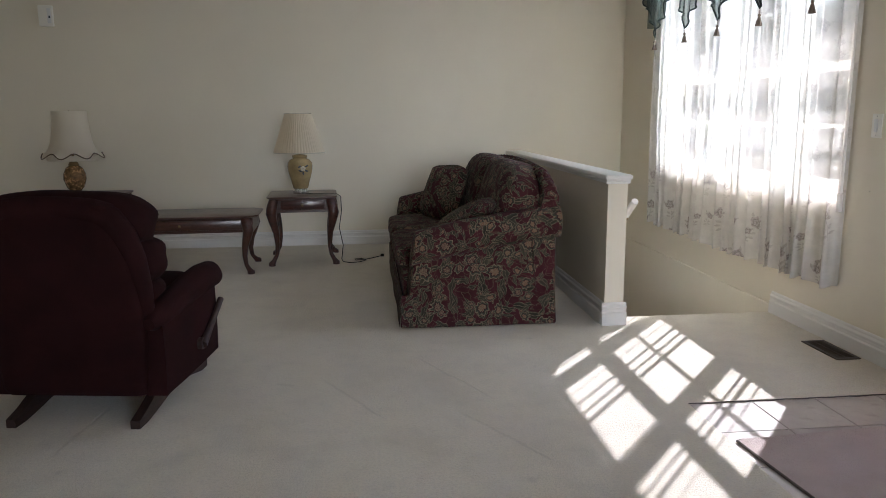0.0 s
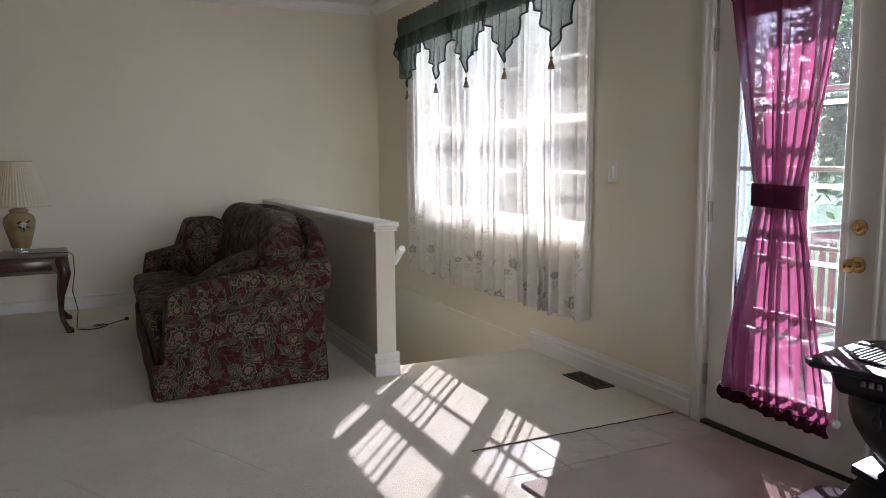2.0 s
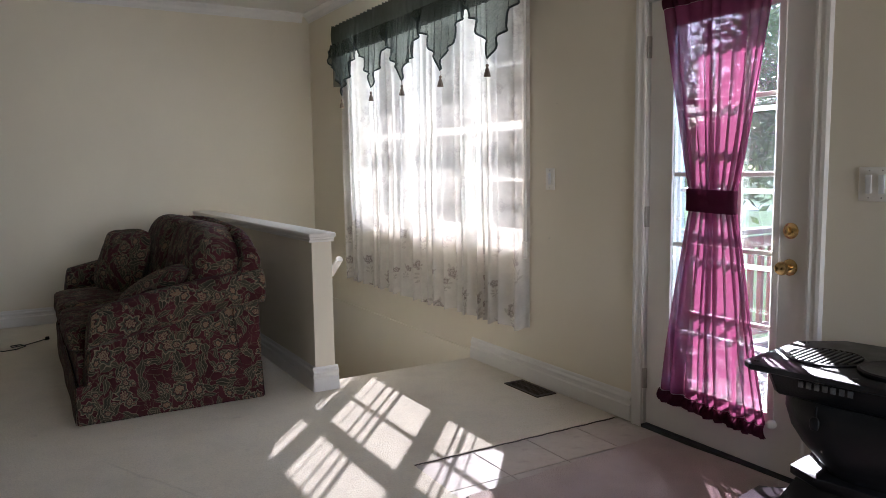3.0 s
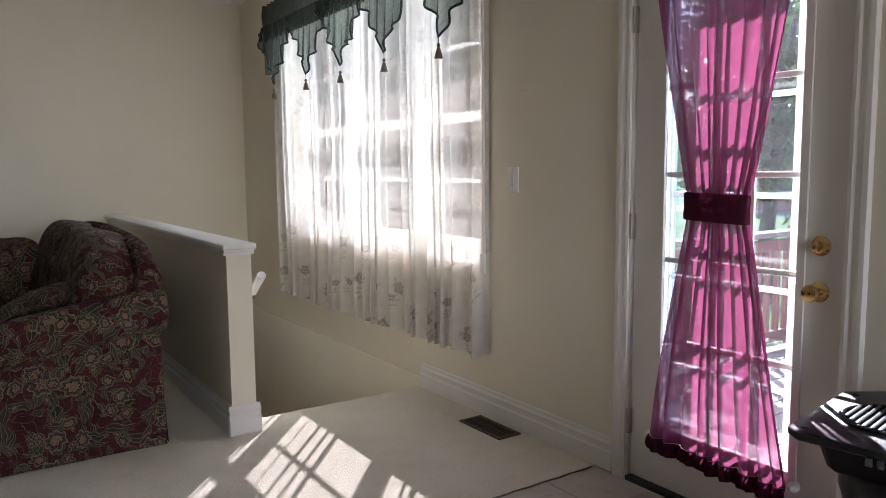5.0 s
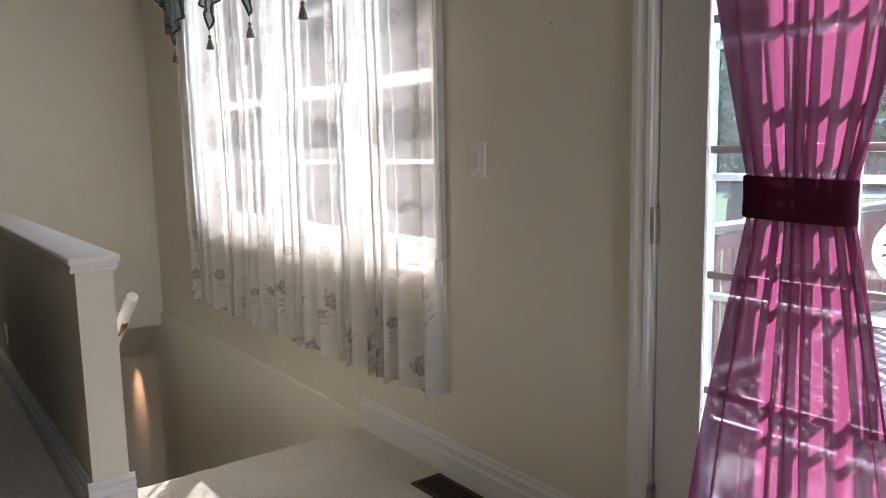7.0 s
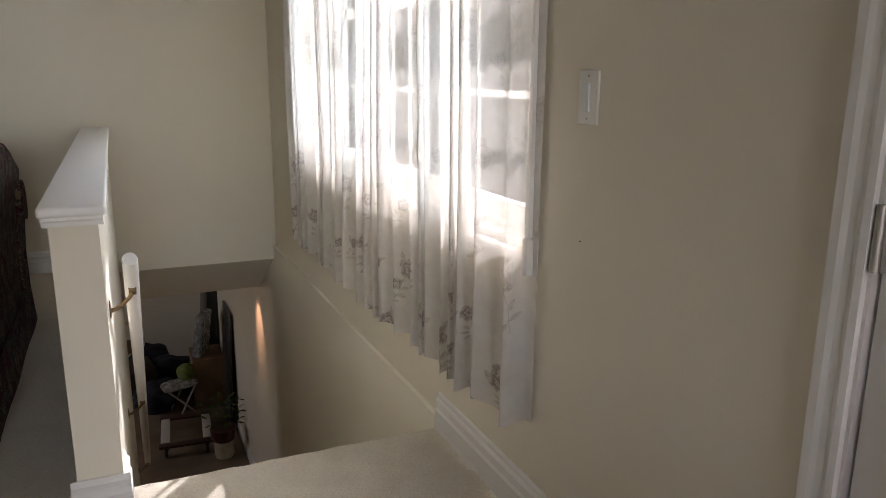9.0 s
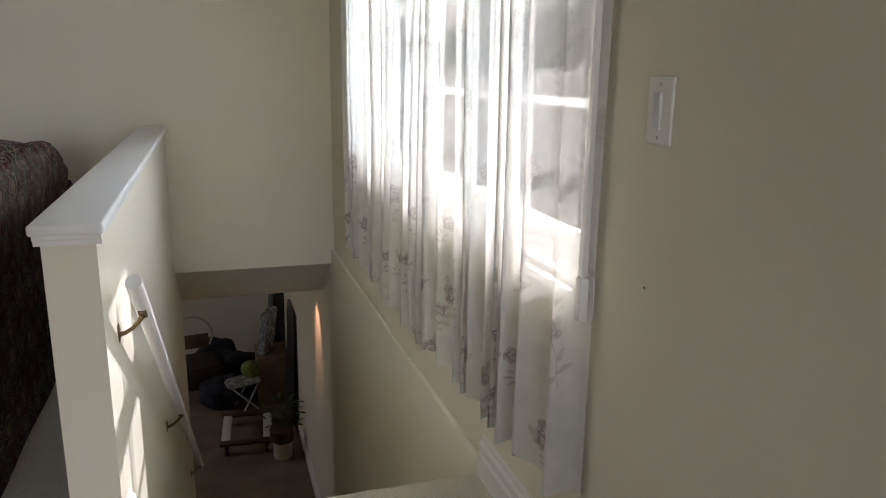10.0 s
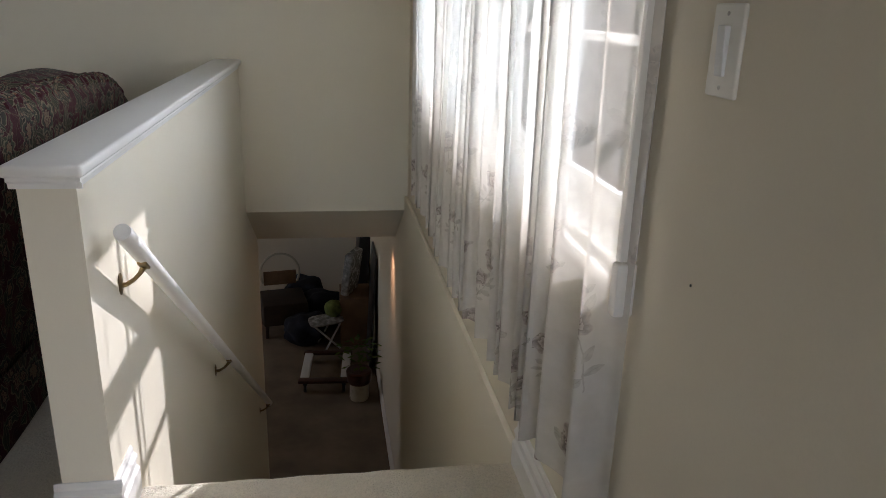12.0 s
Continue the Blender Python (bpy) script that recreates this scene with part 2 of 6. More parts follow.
def sheer_material(name, cloth, open_share, tint=(1, 1, 1), glow=0.6, printed=False):
    """A thin woven cloth: part gaps, part threads that glow through and part threads that throw light back."""
    n = Nodes(name)
    raw = n.coords("UV")
    col = n.mix(n.ramp(n.noise(raw, 14, 3), 0.3, 0.7), tuple(v * 0.9 for v in cloth), cloth)
    gap = n.ramp(n.noise(raw, 25, 3), 0.3, 0.7, open_share * 0.85, open_share * 1.15)
    if printed:
        wob = n.node("ShaderNodeTexNoise", {"Vector": raw, "Scale": 22.0, "Detail": 3.0}).outputs[1]
        sc = n.node("ShaderNodeVectorMath", {0: wob, 3: 0.022})
        sc.operation = 'SCALE'
        uv = n.node("ShaderNodeVectorMath", {0: raw, 1: sc.outputs[0]}).outputs[0]
        up = n.node("ShaderNodeSeparateXYZ", {0: raw}).outputs[1]
        low = n.ramp(up, 0.60, 0.95, 1.0, 0.35)
        shade = n.noise(uv, 60, 3, 0.6)
        # sprigs: a rose, a bent stem under it and leaves in pairs along the stem
        for seed, scale, size in ((4, 3.4, 1.0), (8, 4.6, 0.62)):
            x, y, rnd = motif(n, uv, scale, seed, 1.3)
            x, y = n.m('DIVIDE', x, size), n.m('DIVIDE', y, size)
            kept = n.m('GREATER_THAN', rnd.outputs[2], 0.30)
            r = n.m('SQRT', n.m('ADD', n.m('MULTIPLY', x, x), n.m('MULTIPLY', n.m('MULTIPLY', y, y), 1.5)))
            rim = n.m('MULTIPLY_ADD', n.m('COSINE', n.m('MULTIPLY', n.m('ARCTAN2', y, x), 5.0)), 0.006, 0.047)
            out = n.m('DIVIDE', r, rim)
            petal = n.m('FRACT', n.m('MULTIPLY_ADD', shade, 2.4, n.m('MULTIPLY', out, 1.7)))
            rose = n.mix(n.ramp(petal, 0.1, 0.9), (0.24, 0.20, 0.185), (0.62, 0.54, 0.49))
            col = n.mix(n.m('MULTIPLY', n.m('MULTIPLY', kept, n.ramp(out, 0.94, 1.02, 0.85, 0)), low), col, rose)
            ink = n.ramp(n.m('ABSOLUTE', n.m('SUBTRACT', x, n.m('MULTIPLY', n.m('SINE', n.m('MULTIPLY', y, 24.0)), 0.012))), 0.0012, 0.0024, 0.8, 0)
            ink = n.m('MULTIPLY', ink, n.m('MULTIPLY', n.m('LESS_THAN', y, -0.03), n.m('GREATER_THAN', y, -0.145)))
            for lx, ly, turn in ((0.022, -0.066, 0.6), (-0.022, -0.072, 2.5), (0.030, -0.094, 0.2), (-0.024, -0.105, 2.9), (0.018, -0.124, -0.3), (-0.046, 0.030, 2.2), (0.052, 0.022, 0.9)):
                dx, dy = n.m('SUBTRACT', x, lx), n.m('SUBTRACT', y, ly)
                c, sn = math.cos(turn), math.sin(turn)
                along = n.m('ADD', n.m('MULTIPLY', dx, c), n.m('MULTIPLY', dy, sn))
                across = n.m('ABSOLUTE', n.m('SUBTRACT', n.m('MULTIPLY', dy, c), n.m('MULTIPLY', dx, sn)))
                half = n.m('MULTIPLY', n.m('SUBTRACT', 1.0, n.m('POWER', n.m('DIVIDE', along, 0.021), 2.0)), 0.0095)
                one = n.m('MULTIPLY', n.m('LESS_THAN', across, half), n.ramp(across, 0.0, 0.0016, 0.85, 0.55))
                ink = n.m('MAXIMUM', ink, one)
            leafy = n.mix(n.ramp(shade, 0.35, 0.65), (0.38, 0.355, 0.295), (0.60, 0.56, 0.48))
            col = n.mix(n.m('MULTIPLY', n.m('MULTIPLY', kept, ink), low), col, leafy)
    weave = n.noise(raw, 700, 2, 0.7)
    a = n.node("ShaderNodeBsdfTransparent", {0: (*tint, 1)}).outputs[0]
    b = n.node("ShaderNodeBsdfTranslucent", {0: col}).outputs[0]
    c = n.node("ShaderNodeBsdfDiffuse", {0: col, 2: n.bump(weave, 0.2, 0.001)}).outputs[0]
    threads = n.node("ShaderNodeMixShader", {0: glow, 1: c, 2: b}).outputs[0]
    return n.done(n.node("ShaderNodeMixShader", {0: gap, 1: threads, 2: a}).outputs[0])


def wood_material(name, dark, lite, rough=0.3, along='X', coat=0.3):
    n = Nodes(name)
    c = n.coords("Object", (2, 14, 14) if along == 'X' else (14, 14, 2) if along == 'Z' else (14, 2, 14))
    g, f = n.noise(c, 3.0, 5, 0.6), n.noise(c, 22, 3, 0.6)
    col = n.mix(n.ramp(g, 0.3, 0.7), dark, lite)
    col = n.mix(n.ramp(f, 0.5, 0.75, 0, 0.5), col, dark)
    return n.done(n.bsdf(Base_Color=col, Roughness=n.ramp(f, 0.3, 0.7, rough, rough + 0.12), Coat_Weight=coat, Coat_Roughness=0.2,
                         Normal=n.bump(f, 0.06, 0.001)))


def tile_material():
    n = Nodes("glazed_floor_tile")
    c = n.coords()
    rnd = n.node("ShaderNodeObjectInfo").outputs["Random"]
    cloud, vein = n.noise(c, 5, 5, 0.65), n.noise(c, 16, 4, 0.6)
    col = n.mix(n.ramp(cloud, 0.3, 0.7), (0.58, 0.51, 0.46), (0.70, 0.63, 0.57))
    col = n.mix(n.ramp(vein, 0.55, 0.7, 0, 0.4), col, (0.42, 0.35, 0.31))
    col = n.mix(n.m('MULTIPLY', rnd, 0.25), col, (0.46, 0.40, 0.36))
    return n.done(n.bsdf(Base_Color=col, Roughness=0.22, Normal=n.bump(vein, 0.25, 0.002)))


M_TAPESTRY = tapestry_material()
M_SHEER = sheer_material("printed_white_sheer", (0.76, 0.72, 0.65), 0.17, glow=0.042, printed=True)
M_VALANCE = sheer_material("green_sheer", (0.100, 0.115, 0.095), 0.30, (0.88, 0.93, 0.88), 0.50)
M_VALANCE_HEAD = sheer_material("green_sheer_gathered", (0.080, 0.086, 0.070), 0.12, (0.85, 0.90, 0.83), 0.35)
M_PINK = sheer_material("burgundy_sheer", (0.25, 0.058, 0.130), 0.11, (1.0, 0.80, 0.92), 0.27)
M_PINK_HEM = sheer_material("burgundy_sheer_gathered", (0.085, 0.020, 0.040), 0.05, (0.9, 0.4, 0.6), 0.35)
M_CORD_TRIM = surface("dark_green_braid", (0.012, 0.020, 0.015), 0.8, 0.1)
M_TASSEL = surface("brown_tassel_thread", (0.17, 0.12, 0.085), 0.85, 0.15, 40, 300, 0.5, 0.002)
M_TILE = tile_material()
M_GROUT = surface("pale_grout", (0.36, 0.32, 0.28), 0.9, 0.1, 20, 200, 0.3)
M_RUG = surface("mauve_rug_pile", (0.54, 0.43, 0.385), 0.95, 0.14, 2.2, 170, 0.8, 0.008, spec=0.1, sheen=0.2)
M_RUG_EDGE = surface("dark_rug_binding", (0.12, 0.095, 0.08), 0.9, 0.2, 30, 300, 0.6, 0.004)
M_MAHOGANY = wood_material("mahogany", (0.028, 0.009, 0.006), (0.085, 0.026, 0.015), 0.25)
M_MAHOGANY_TOP = wood_material("mahogany_top", (0.060, 0.026, 0.018), (0.12, 0.058, 0.040), 0.28)
M_OAK = wood_material("dark_recliner_wood", (0.016, 0.007, 0.005), (0.042, 0.017, 0.010), 0.5, 'Y', 0.1)
M_VELOUR = surface("burgundy_velour", (0.027, 0.0085, 0.0085), 0.92, 0.22, 5, 420, 0.35, 0.002, spec=0.08, sheen=0.0)
M_BRASS = surface("polished_brass", (0.72, 0.50, 0.22), 0.2, 0.06, 12, 150, 0.03, metal=1.0)
M_BRASS_OLD = surface("aged_brass", (0.28, 0.20, 0.10), 0.38, 0.15, 20, 150, 0.05, metal=1.0)
M_WORN = surface("worn_raised_iron", (0.16, 0.165, 0.17), 0.45, 0.3, 30, 160, 0.4, 0.002, metal=0.3)
M_STEEL = surface("hinge_steel", (0.50, 0.47, 0.42), 0.45, 0.1, 15, metal=0.6)
M_IRON = surface("black_cast_iron", (0.010, 0.011, 0.013), 0.40, 0.2, 12, 140, 0.35, 0.002, spec=0.32)
M_PLATE = surface("ivory_switch_plastic", (0.82, 0.79, 0.71), 0.35, 0.02)
M_REGISTER = surface("brown_register_steel", (0.085, 0.062, 0.042), 0.5, 0.1, metal=0.3)
M_PARCHMENT = sheer_material("pleated_lamp_silk", (0.87, 0.77, 0.60), 0.02, glow=0.45)
M_SILK = sheer_material("ivory_lamp_silk", (0.86, 0.79, 0.66), 0.02, glow=0.45)
M_JAR = surface("ochre_crackle_glaze", (0.36, 0.27, 0.13), 0.16, 0.14, 14, 120, 0.03, coat=0.5)
M_AMBER = surface("amber_mercury_glass", (0.42, 0.24, 0.10), 0.25, 0.4, 30, 90, 0.6, 0.004, metal=0.4)
M_CHROME = surface("clear_acrylic_base", (0.75, 0.75, 0.73), 0.1, 0.05, metal=0.9)
M_DEEPGREEN = surface("painted_leaf_blue", (0.03, 0.05, 0.07), 0.3, 0.2)
M_CREAMPAINT = surface("painted_petal_cream", (0.60, 0.55, 0.42), 0.3, 0.1)
M_BLACKWIRE = surface("black_flex", (0.012, 0.012, 0.012), 0.5, 0.1)
M_ALU = surface("white_enamelled_metal", (0.82, 0.83, 0.84), 0.35, 0.02)
M_REDWOOD = wood_material("red_stained_deck_wood", (0.14, 0.035, 0.022), (0.26, 0.075, 0.048), 0.6, 'Z', 0.0)
M_DECK = wood_material("weathered_deck_board_and_sunlit_rail", (0.17, 0.105, 0.08), (0.27, 0.18, 0.14), 0.7, 'X', 0.0)
M_GRASS = surface("lawn", (0.085, 0.12, 0.035), 0.95, 0.3, 0.6, 30, 0.8, 0.03, spec=0.1)
def leaf_material():
    n = Nodes("tree_leaf")
    c = n.coords()
    col = n.mix(n.ramp(n.noise(c, 1.5, 4), 0.3, 0.7), (0.07, 0.115, 0.035), (0.12, 0.17, 0.06))
    a = n.node("ShaderNodeBsdfDiffuse", {0: col}).outputs[0]
    b = n.node("ShaderNodeBsdfTranslucent", {0: n.mix(0.5, col, (0.16, 0.22, 0.06))}).outputs[0]
    return n.done(n.node("ShaderNodeMixShader", {0: 0.45, 1: a, 2: b}).outputs[0])


M_LEAF = leaf_material()
M_BARK = surface("bark", (0.09, 0.065, 0.05), 0.9, 0.25, 8, 40, 0.9, 0.02)
M_BRICK = surface("far_red_brick", (0.28, 0.12, 0.085), 0.9, 0.15, 3, 20, 0.3)
M_ROOF = surface("grey_shingle_roof", (0.16, 0.16, 0.17), 0.9, 0.15, 2, 12, 0.4)
M_SIDING = surface("pale_siding", (0.62, 0.62, 0.60), 0.7, 0.04, 2, 20)
M_ASPHALT = surface("asphalt_drive", (0.07, 0.07, 0.07), 0.9, 0.15, 1, 60)
M_CELLAR_CARPET = surface("brown_cellar_carpet", (0.24, 0.19, 0.14), 0.95, 0.15, 3, 300, 0.5, 0.004, spec=0.1)
M_CARD = surface("brown_cardboard", (0.24, 0.15, 0.085), 0.85, 0.12, 8)
M_WRAP = surface("cloudy_plastic_wrap", (0.40, 0.40, 0.39), 0.25, 0.3, 18, 60, 0.8, 0.01)
M_BROWNCLOTH = surface("dark_brown_upholstery", (0.045, 0.030, 0.020), 0.9, 0.2, 12)
M_NAVY = surface("navy_cloth", (0.018, 0.021, 0.034), 0.9, 0.2, 12)
M_LIME = surface("lime_green_cloth", (0.22, 0.28, 0.07), 0.85, 0.2, 20)
M_WHITEP = surface("white_plastic", (0.72, 0.72, 0.70), 0.4, 0.04)
M_SMOKE = surface("dark_panel", (0.02, 0.02, 0.022), 0.35, 0.2)


# ---- mesh helpers ----
def thing(name, m=None, label="", category="", group="", kind=""):
    ob = new(name)
    ob.empty_display_size = 0.1
    if m is not None:
        ob.matrix_world = m
    return tagged(ob, label, category, group, kind)


def part(name, bm, material, parent=None, label="", smooth=False):
    me = bpy.data.meshes.new(name)
    bmesh.ops.recalc_face_normals(bm, faces=bm.faces)
    bm.to_mesh(me)
    bm.free()
    me.materials.append(material)
    if smooth:
        me.polygons.foreach_set("use_smooth", [True] * len(me.polygons))
        me.set_sharp_from_angle(angle=radians(40))
    ob = new(name, me)
    if parent:
        ob.parent = parent
    if label:
        ob["label"] = label
    return ob


def box(bm, x0, x1, y0, y1, z0, z1, bevel=0.0, seg=2):
    made = bmesh.ops.create_cube(bm, size=1)["verts"]
    for v in made:
        v.co = ((x0 + x1) / 2 + v.co.x * (x1 - x0), (y0 + y1) / 2 + v.co.y * (y1 - y0), (z0 + z1) / 2 + v.co.z * (z1 - z0))
    if bevel:
        edges = {e for v in made for e in v.link_edges}
        r = bmesh.ops.bevel(bm, geom=list(edges), offset=bevel, segments=seg, profile=0.5, affect='EDGES')
        made = list({v for f in r["faces"] for v in f.verts} | {v for v in made if v.is_valid})
    return made


def boxed(name, x0, x1, y0, y1, z0, z1, material, parent=None, bevel=0.0, label="", seg=2):
    bm = bmesh.new()
    box(bm, x0, x1, y0, y1, z0, z1, bevel, seg)
    return part(name, bm, material, parent, label, smooth=bevel > 0)


def sweep(bm, profile, path, closed=False, cap=True):
    """Sweeps a profile of (out, up) pairs along a path of (point, out direction, up direction)."""
    rings = []
    for p, o, u in path:
        rings.append([bm.verts.new(Vector(p) + Vector(o) * a + Vector(u) * b) for a, b in profile])
    k = len(profile)
    for i in range(len(rings) - (0 if closed else 1)):
        a, b = rings[i], rings[(i + 1) % len(rings)]
        for j in range(k):
            bm.faces.new((a[j], a[(j + 1) % k], b[(j + 1) % k], b[j]))
    if cap and not closed:
        bm.faces.new(rings[0])
        bm.faces.new(rings[-1][::-1])


def tube(bm, points, radius, sides=10):
    """A round tube along points; radius is a number or one for each point."""
    pts = [Vector(p) for p in points]
    rings = []
    side = None
    for i, p in enumerate(pts):
        d = (pts[min(i + 1, len(pts) - 1)] - pts[max(i - 1, 0)]).normalized()
        if side is None:
            side = d.orthogonal().normalized()
        side = (side - d * side.dot(d)).normalized()
        up = d.cross(side)
        r = radius if isinstance(radius, (int, float)) else radius[i]
        rings.append([bm.verts.new(p + (side * math.cos(a) + up * math.sin(a)) * r)
                      for a in (2 * math.pi * k / sides for k in range(sides))])
    for a, b in zip(rings, rings[1:]):
        for j in range(sides):
            bm.faces.new((a[j], a[(j + 1) % sides], b[(j + 1) % sides], b[j]))
    bm.faces.new(rings[0][::-1])
    bm.faces.new(rings[-1])


def lathe(bm, profile, sides=32, squash=None, cap=True):
    """Turns (radius, z) pairs round the z axis. squash(angle, z): a factor on the radius."""
    rings = []
    for r, z in profile:
        rings.append([bm.verts.new((r * (squash(a, z) if squash else 1) * math.cos(a), r * (squash(a, z) if squash else 1) * math.sin(a), z))
                      for a in (2 * math.pi * k / sides for k in range(sides))])
    for a, b in zip(rings, rings[1:]):
        for j in range(sides):
            bm.faces.new((a[j], a[(j + 1) % sides], b[(j + 1) % sides], b[j]))
    if cap:
        bm.faces.new(rings[0][::-1])
        bm.faces.new(rings[-1])


def pierced(bm, us, vs, holes, at, thick, axis):
    """A slab in the plane across `axis` from `at` to `at + thick`, cut by the lines us and vs; holes: (u0, u1, v0, v1)."""
    us, vs = sorted(set(us) | {h[i] for h in holes for i in (0, 1)}), sorted(set(vs) | {h[i] for h in holes for i in (2, 3)})
    solid = {}
    for i in range(len(us) - 1):
        for j in range(len(vs) - 1):
            cu, cv = (us[i] + us[i + 1]) / 2, (vs[j] + vs[j + 1]) / 2
            solid[i, j] = not any(h[0] < cu < h[1] and h[2] < cv < h[3] for h in holes)
    memo = {}

    def vert(i, j, k):
        if (i, j, k) not in memo:
            w = at + thick * k
            co = {'x': (w, us[i], vs[j]), 'y': (us[i], w, vs[j]), 'z': (us[i], vs[j], w)}[axis]
            memo[i, j, k] = bm.verts.new(co)
        return memo[i, j, k]

    for (i, j), full in solid.items():
        if not full:
            continue
        for k in (0, 1):
            bm.faces.new([vert(a, b, k) for a, b in ((i, j), (i + 1, j), (i + 1, j + 1), (i, j + 1))])
        for (di, dj), (a, b) in {(-1, 0): ((i, j), (i, j + 1)), (1, 0): ((i + 1, j), (i + 1, j + 1)),
                                 (0, -1): ((i, j), (i + 1, j)), (0, 1): ((i, j + 1), (i + 1, j + 1))}.items():
            if not solid.get((i + di, j + dj)):
                bm.faces.new((vert(*a, 0), vert(*b, 0), vert(*b, 1), vert(*a, 1)))


# ---- plan ----
EX, NY, WX, SY = 4.443, 9.497, -3.4, -1.2      # inner faces of the walls
CEIL, CELLAR, CELLAR_TOP = 2.83, -2.6, -0.433
HW0, HW1, HWY = 3.258, 3.378, 6.345            # the half wall's faces and its free end
STAIR_Y = 6.505                                # the top edge of the stairs
WIN = (5.93, 8.41, 0.80, 2.42)
DOOR = (4.064, 4.936, -0.012, 2.055)

bm = bmesh.new()
pierced(bm, (SY - 0.2, 14.6), (CELLAR - 0.2, CEIL + 0.2), (WIN, DOOR), EX, 0.2, 'x')
tagged(part("wall_east", bm, M_WALL), "cream painted wall with a window and a glazed door", "wall", kind="structure")
bm = bmesh.new()
pierced(bm, (WX - 0.2, EX), (-0.25, CEIL + 0.2), ((HW1 - 0.06, EX + 1, -1, -0.045),), NY, 0.12, 'y')
tagged(part("wall_north", bm, M_WALL), "plain cream painted wall behind the sofa", "wall", kind="structure")
tagged(boxed("wall_west", WX - 0.2, WX, SY - 0.2, NY, -0.3, CEIL + 0.2, M_WALL), "plain cream painted wall", "wall", kind="structure")
# the opening is added here to hold the fill lamp
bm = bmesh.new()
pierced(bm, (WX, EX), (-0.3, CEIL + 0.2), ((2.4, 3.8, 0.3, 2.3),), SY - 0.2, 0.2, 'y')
tagged(part("wall_south", bm, M_WALL), "plain cream painted wall with a wide opening added for the fill lamp", "wall", kind="structure")
tagged(boxed("ceiling", WX, EX, SY, NY, CEIL, CEIL + 0.15, M_CEIL), "flat off-white ceiling", "ceiling", kind="structure")
TILE_X, TILE_Y = 3.235, 5.087
bm = bmesh.new()
pierced(bm, (WX, EX), (SY, NY), ((HW1 - 0.06, EX + 1, STAIR_Y, NY + 1), (TILE_X, EX + 1, 2.6, TILE_Y)), -0.25, 0.25, 'z')
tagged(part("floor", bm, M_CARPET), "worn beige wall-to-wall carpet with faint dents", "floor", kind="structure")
tagged(boxed("wall_half", HW0, HW1, HWY, NY, -0.001, 0.895, M_WALL), "low cream half wall along the stairwell", "half wall", kind="structure")
tagged(boxed("wall_stair", HW1 - 0.06, HW1, STAIR_Y, 10.15, CELLAR, -0.001, M_WALL), "cream stairwell wall under the half wall", "wall", kind="structure")
tagged(boxed("wall_ledge", EX - 0.022, EX, STAIR_Y + 0.003, 14.4, CELLAR, 0.055, M_WALL, bevel=0.004),
       "cream lower stairwell wall with a shallow ledge", "wall", kind="structure")

# the cellar at the foot of the stairs
tagged(boxed("floor_cellar", -0.5, EX, 9.0, 14.4, CELLAR - 0.1, CELLAR, M_CELLAR_CARPET), "dim brown carpet at the foot of the stairs", "floor", kind="structure")
tagged(boxed("wall_cellar_north", -0.5, EX, 14.4, 14.55, CELLAR, CELLAR_TOP + 0.2, M_WALL), "cream cellar wall in shade", "wall", kind="structure")
# small out-of-view opening, added only to let the cellar fill in
bm = bmesh.new()
pierced(bm, (9.0, 14.4), (CELLAR, CELLAR_TOP + 0.2), ((11.7, 12.7, -1.1, -0.6),), -0.65, 0.15, 'x')
tagged(part("wall_cellar_west", bm, M_WALL), "cream cellar wall with a small opening added for the cellar fill lamp", "wall", kind="structure")
tagged(boxed("roof_eave", EX + 0.201, EX + 0.83, -1.6, 14.8, 2.70, 2.88, M_TRIM), "white painted eave over the window and door", "eave", kind="structure")
tagged(boxed("wall_cellar_south", -0.5, HW1 - 0.06, 9.0, 9.1, CELLAR, -0.25, M_WALL), "cream cellar wall in shade", "wall", kind="structure")
tagged(boxed("ceiling_cellar", -0.5, EX, 10.15, 14.4, CELLAR_TOP, CELLAR_TOP + 0.15, M_CEIL), "low cellar ceiling", "ceiling", kind="structure")
tagged(boxed("ceiling_cellar_south", -0.5, HW1 - 0.06, 9.1, 10.15, CELLAR_TOP, CELLAR_TOP + 0.15, M_CEIL), "low cellar ceiling", "ceiling", kind="structure")
bm = bmesh.new()
for x in (HW1 - 0.06, EX - 0.003):
    for y, z in ((NY + 0.003, -0.045), (10.15, CELLAR_TOP), (10.15, 0.0), (NY + 0.12, 0.1)):
        bm.verts.new((x, y, z))
bm.verts.ensure_lookup_table()
v = bm.verts
for a in range(4):
    bm.faces.new((v[a], v[(a + 1) % 4], v[4 + (a + 1) % 4], v[4 + a]))
bm.faces.new((v[0], v[1], v[2], v[3]))
bm.faces.new((v[4], v[5], v[6], v[7]))
tagged(part("soffit", bm, M_WALL), "cream sloping soffit over the stairs", "soffit", kind="structure")

# stairs
staircase = thing("staircase", None, "beige carpeted straight stairs going down", "stairs", kind="structure")
RISE, RUN = 2.6 / 14, 0.25
for k in range(13):
    y0, z0 = STAIR_Y + k * RUN, -(k + 1) * RISE
    boxed("step", HW1 + 0.001, EX - 0.023, y0 + 0.001, y0 + RUN + 0.02, z0 - 0.2, z0, M_CARPET, staircase, 0.012)

bm = bmesh.new()
tube(bm, [(HW1 + 0.02 + (EX - HW1 - 0.045) * i / 24, STAIR_Y + 0.002 * math.sin(i * 1.3), -0.0125 + 0.0015 * math.sin(i * 2.1)) for i in range(25)], 0.0135, 10)
tagged(part("trim_nosing", bm, M_CARPET, None, "", True), "rounded carpet nosing at the head of the stairs", "trim", kind="structure")

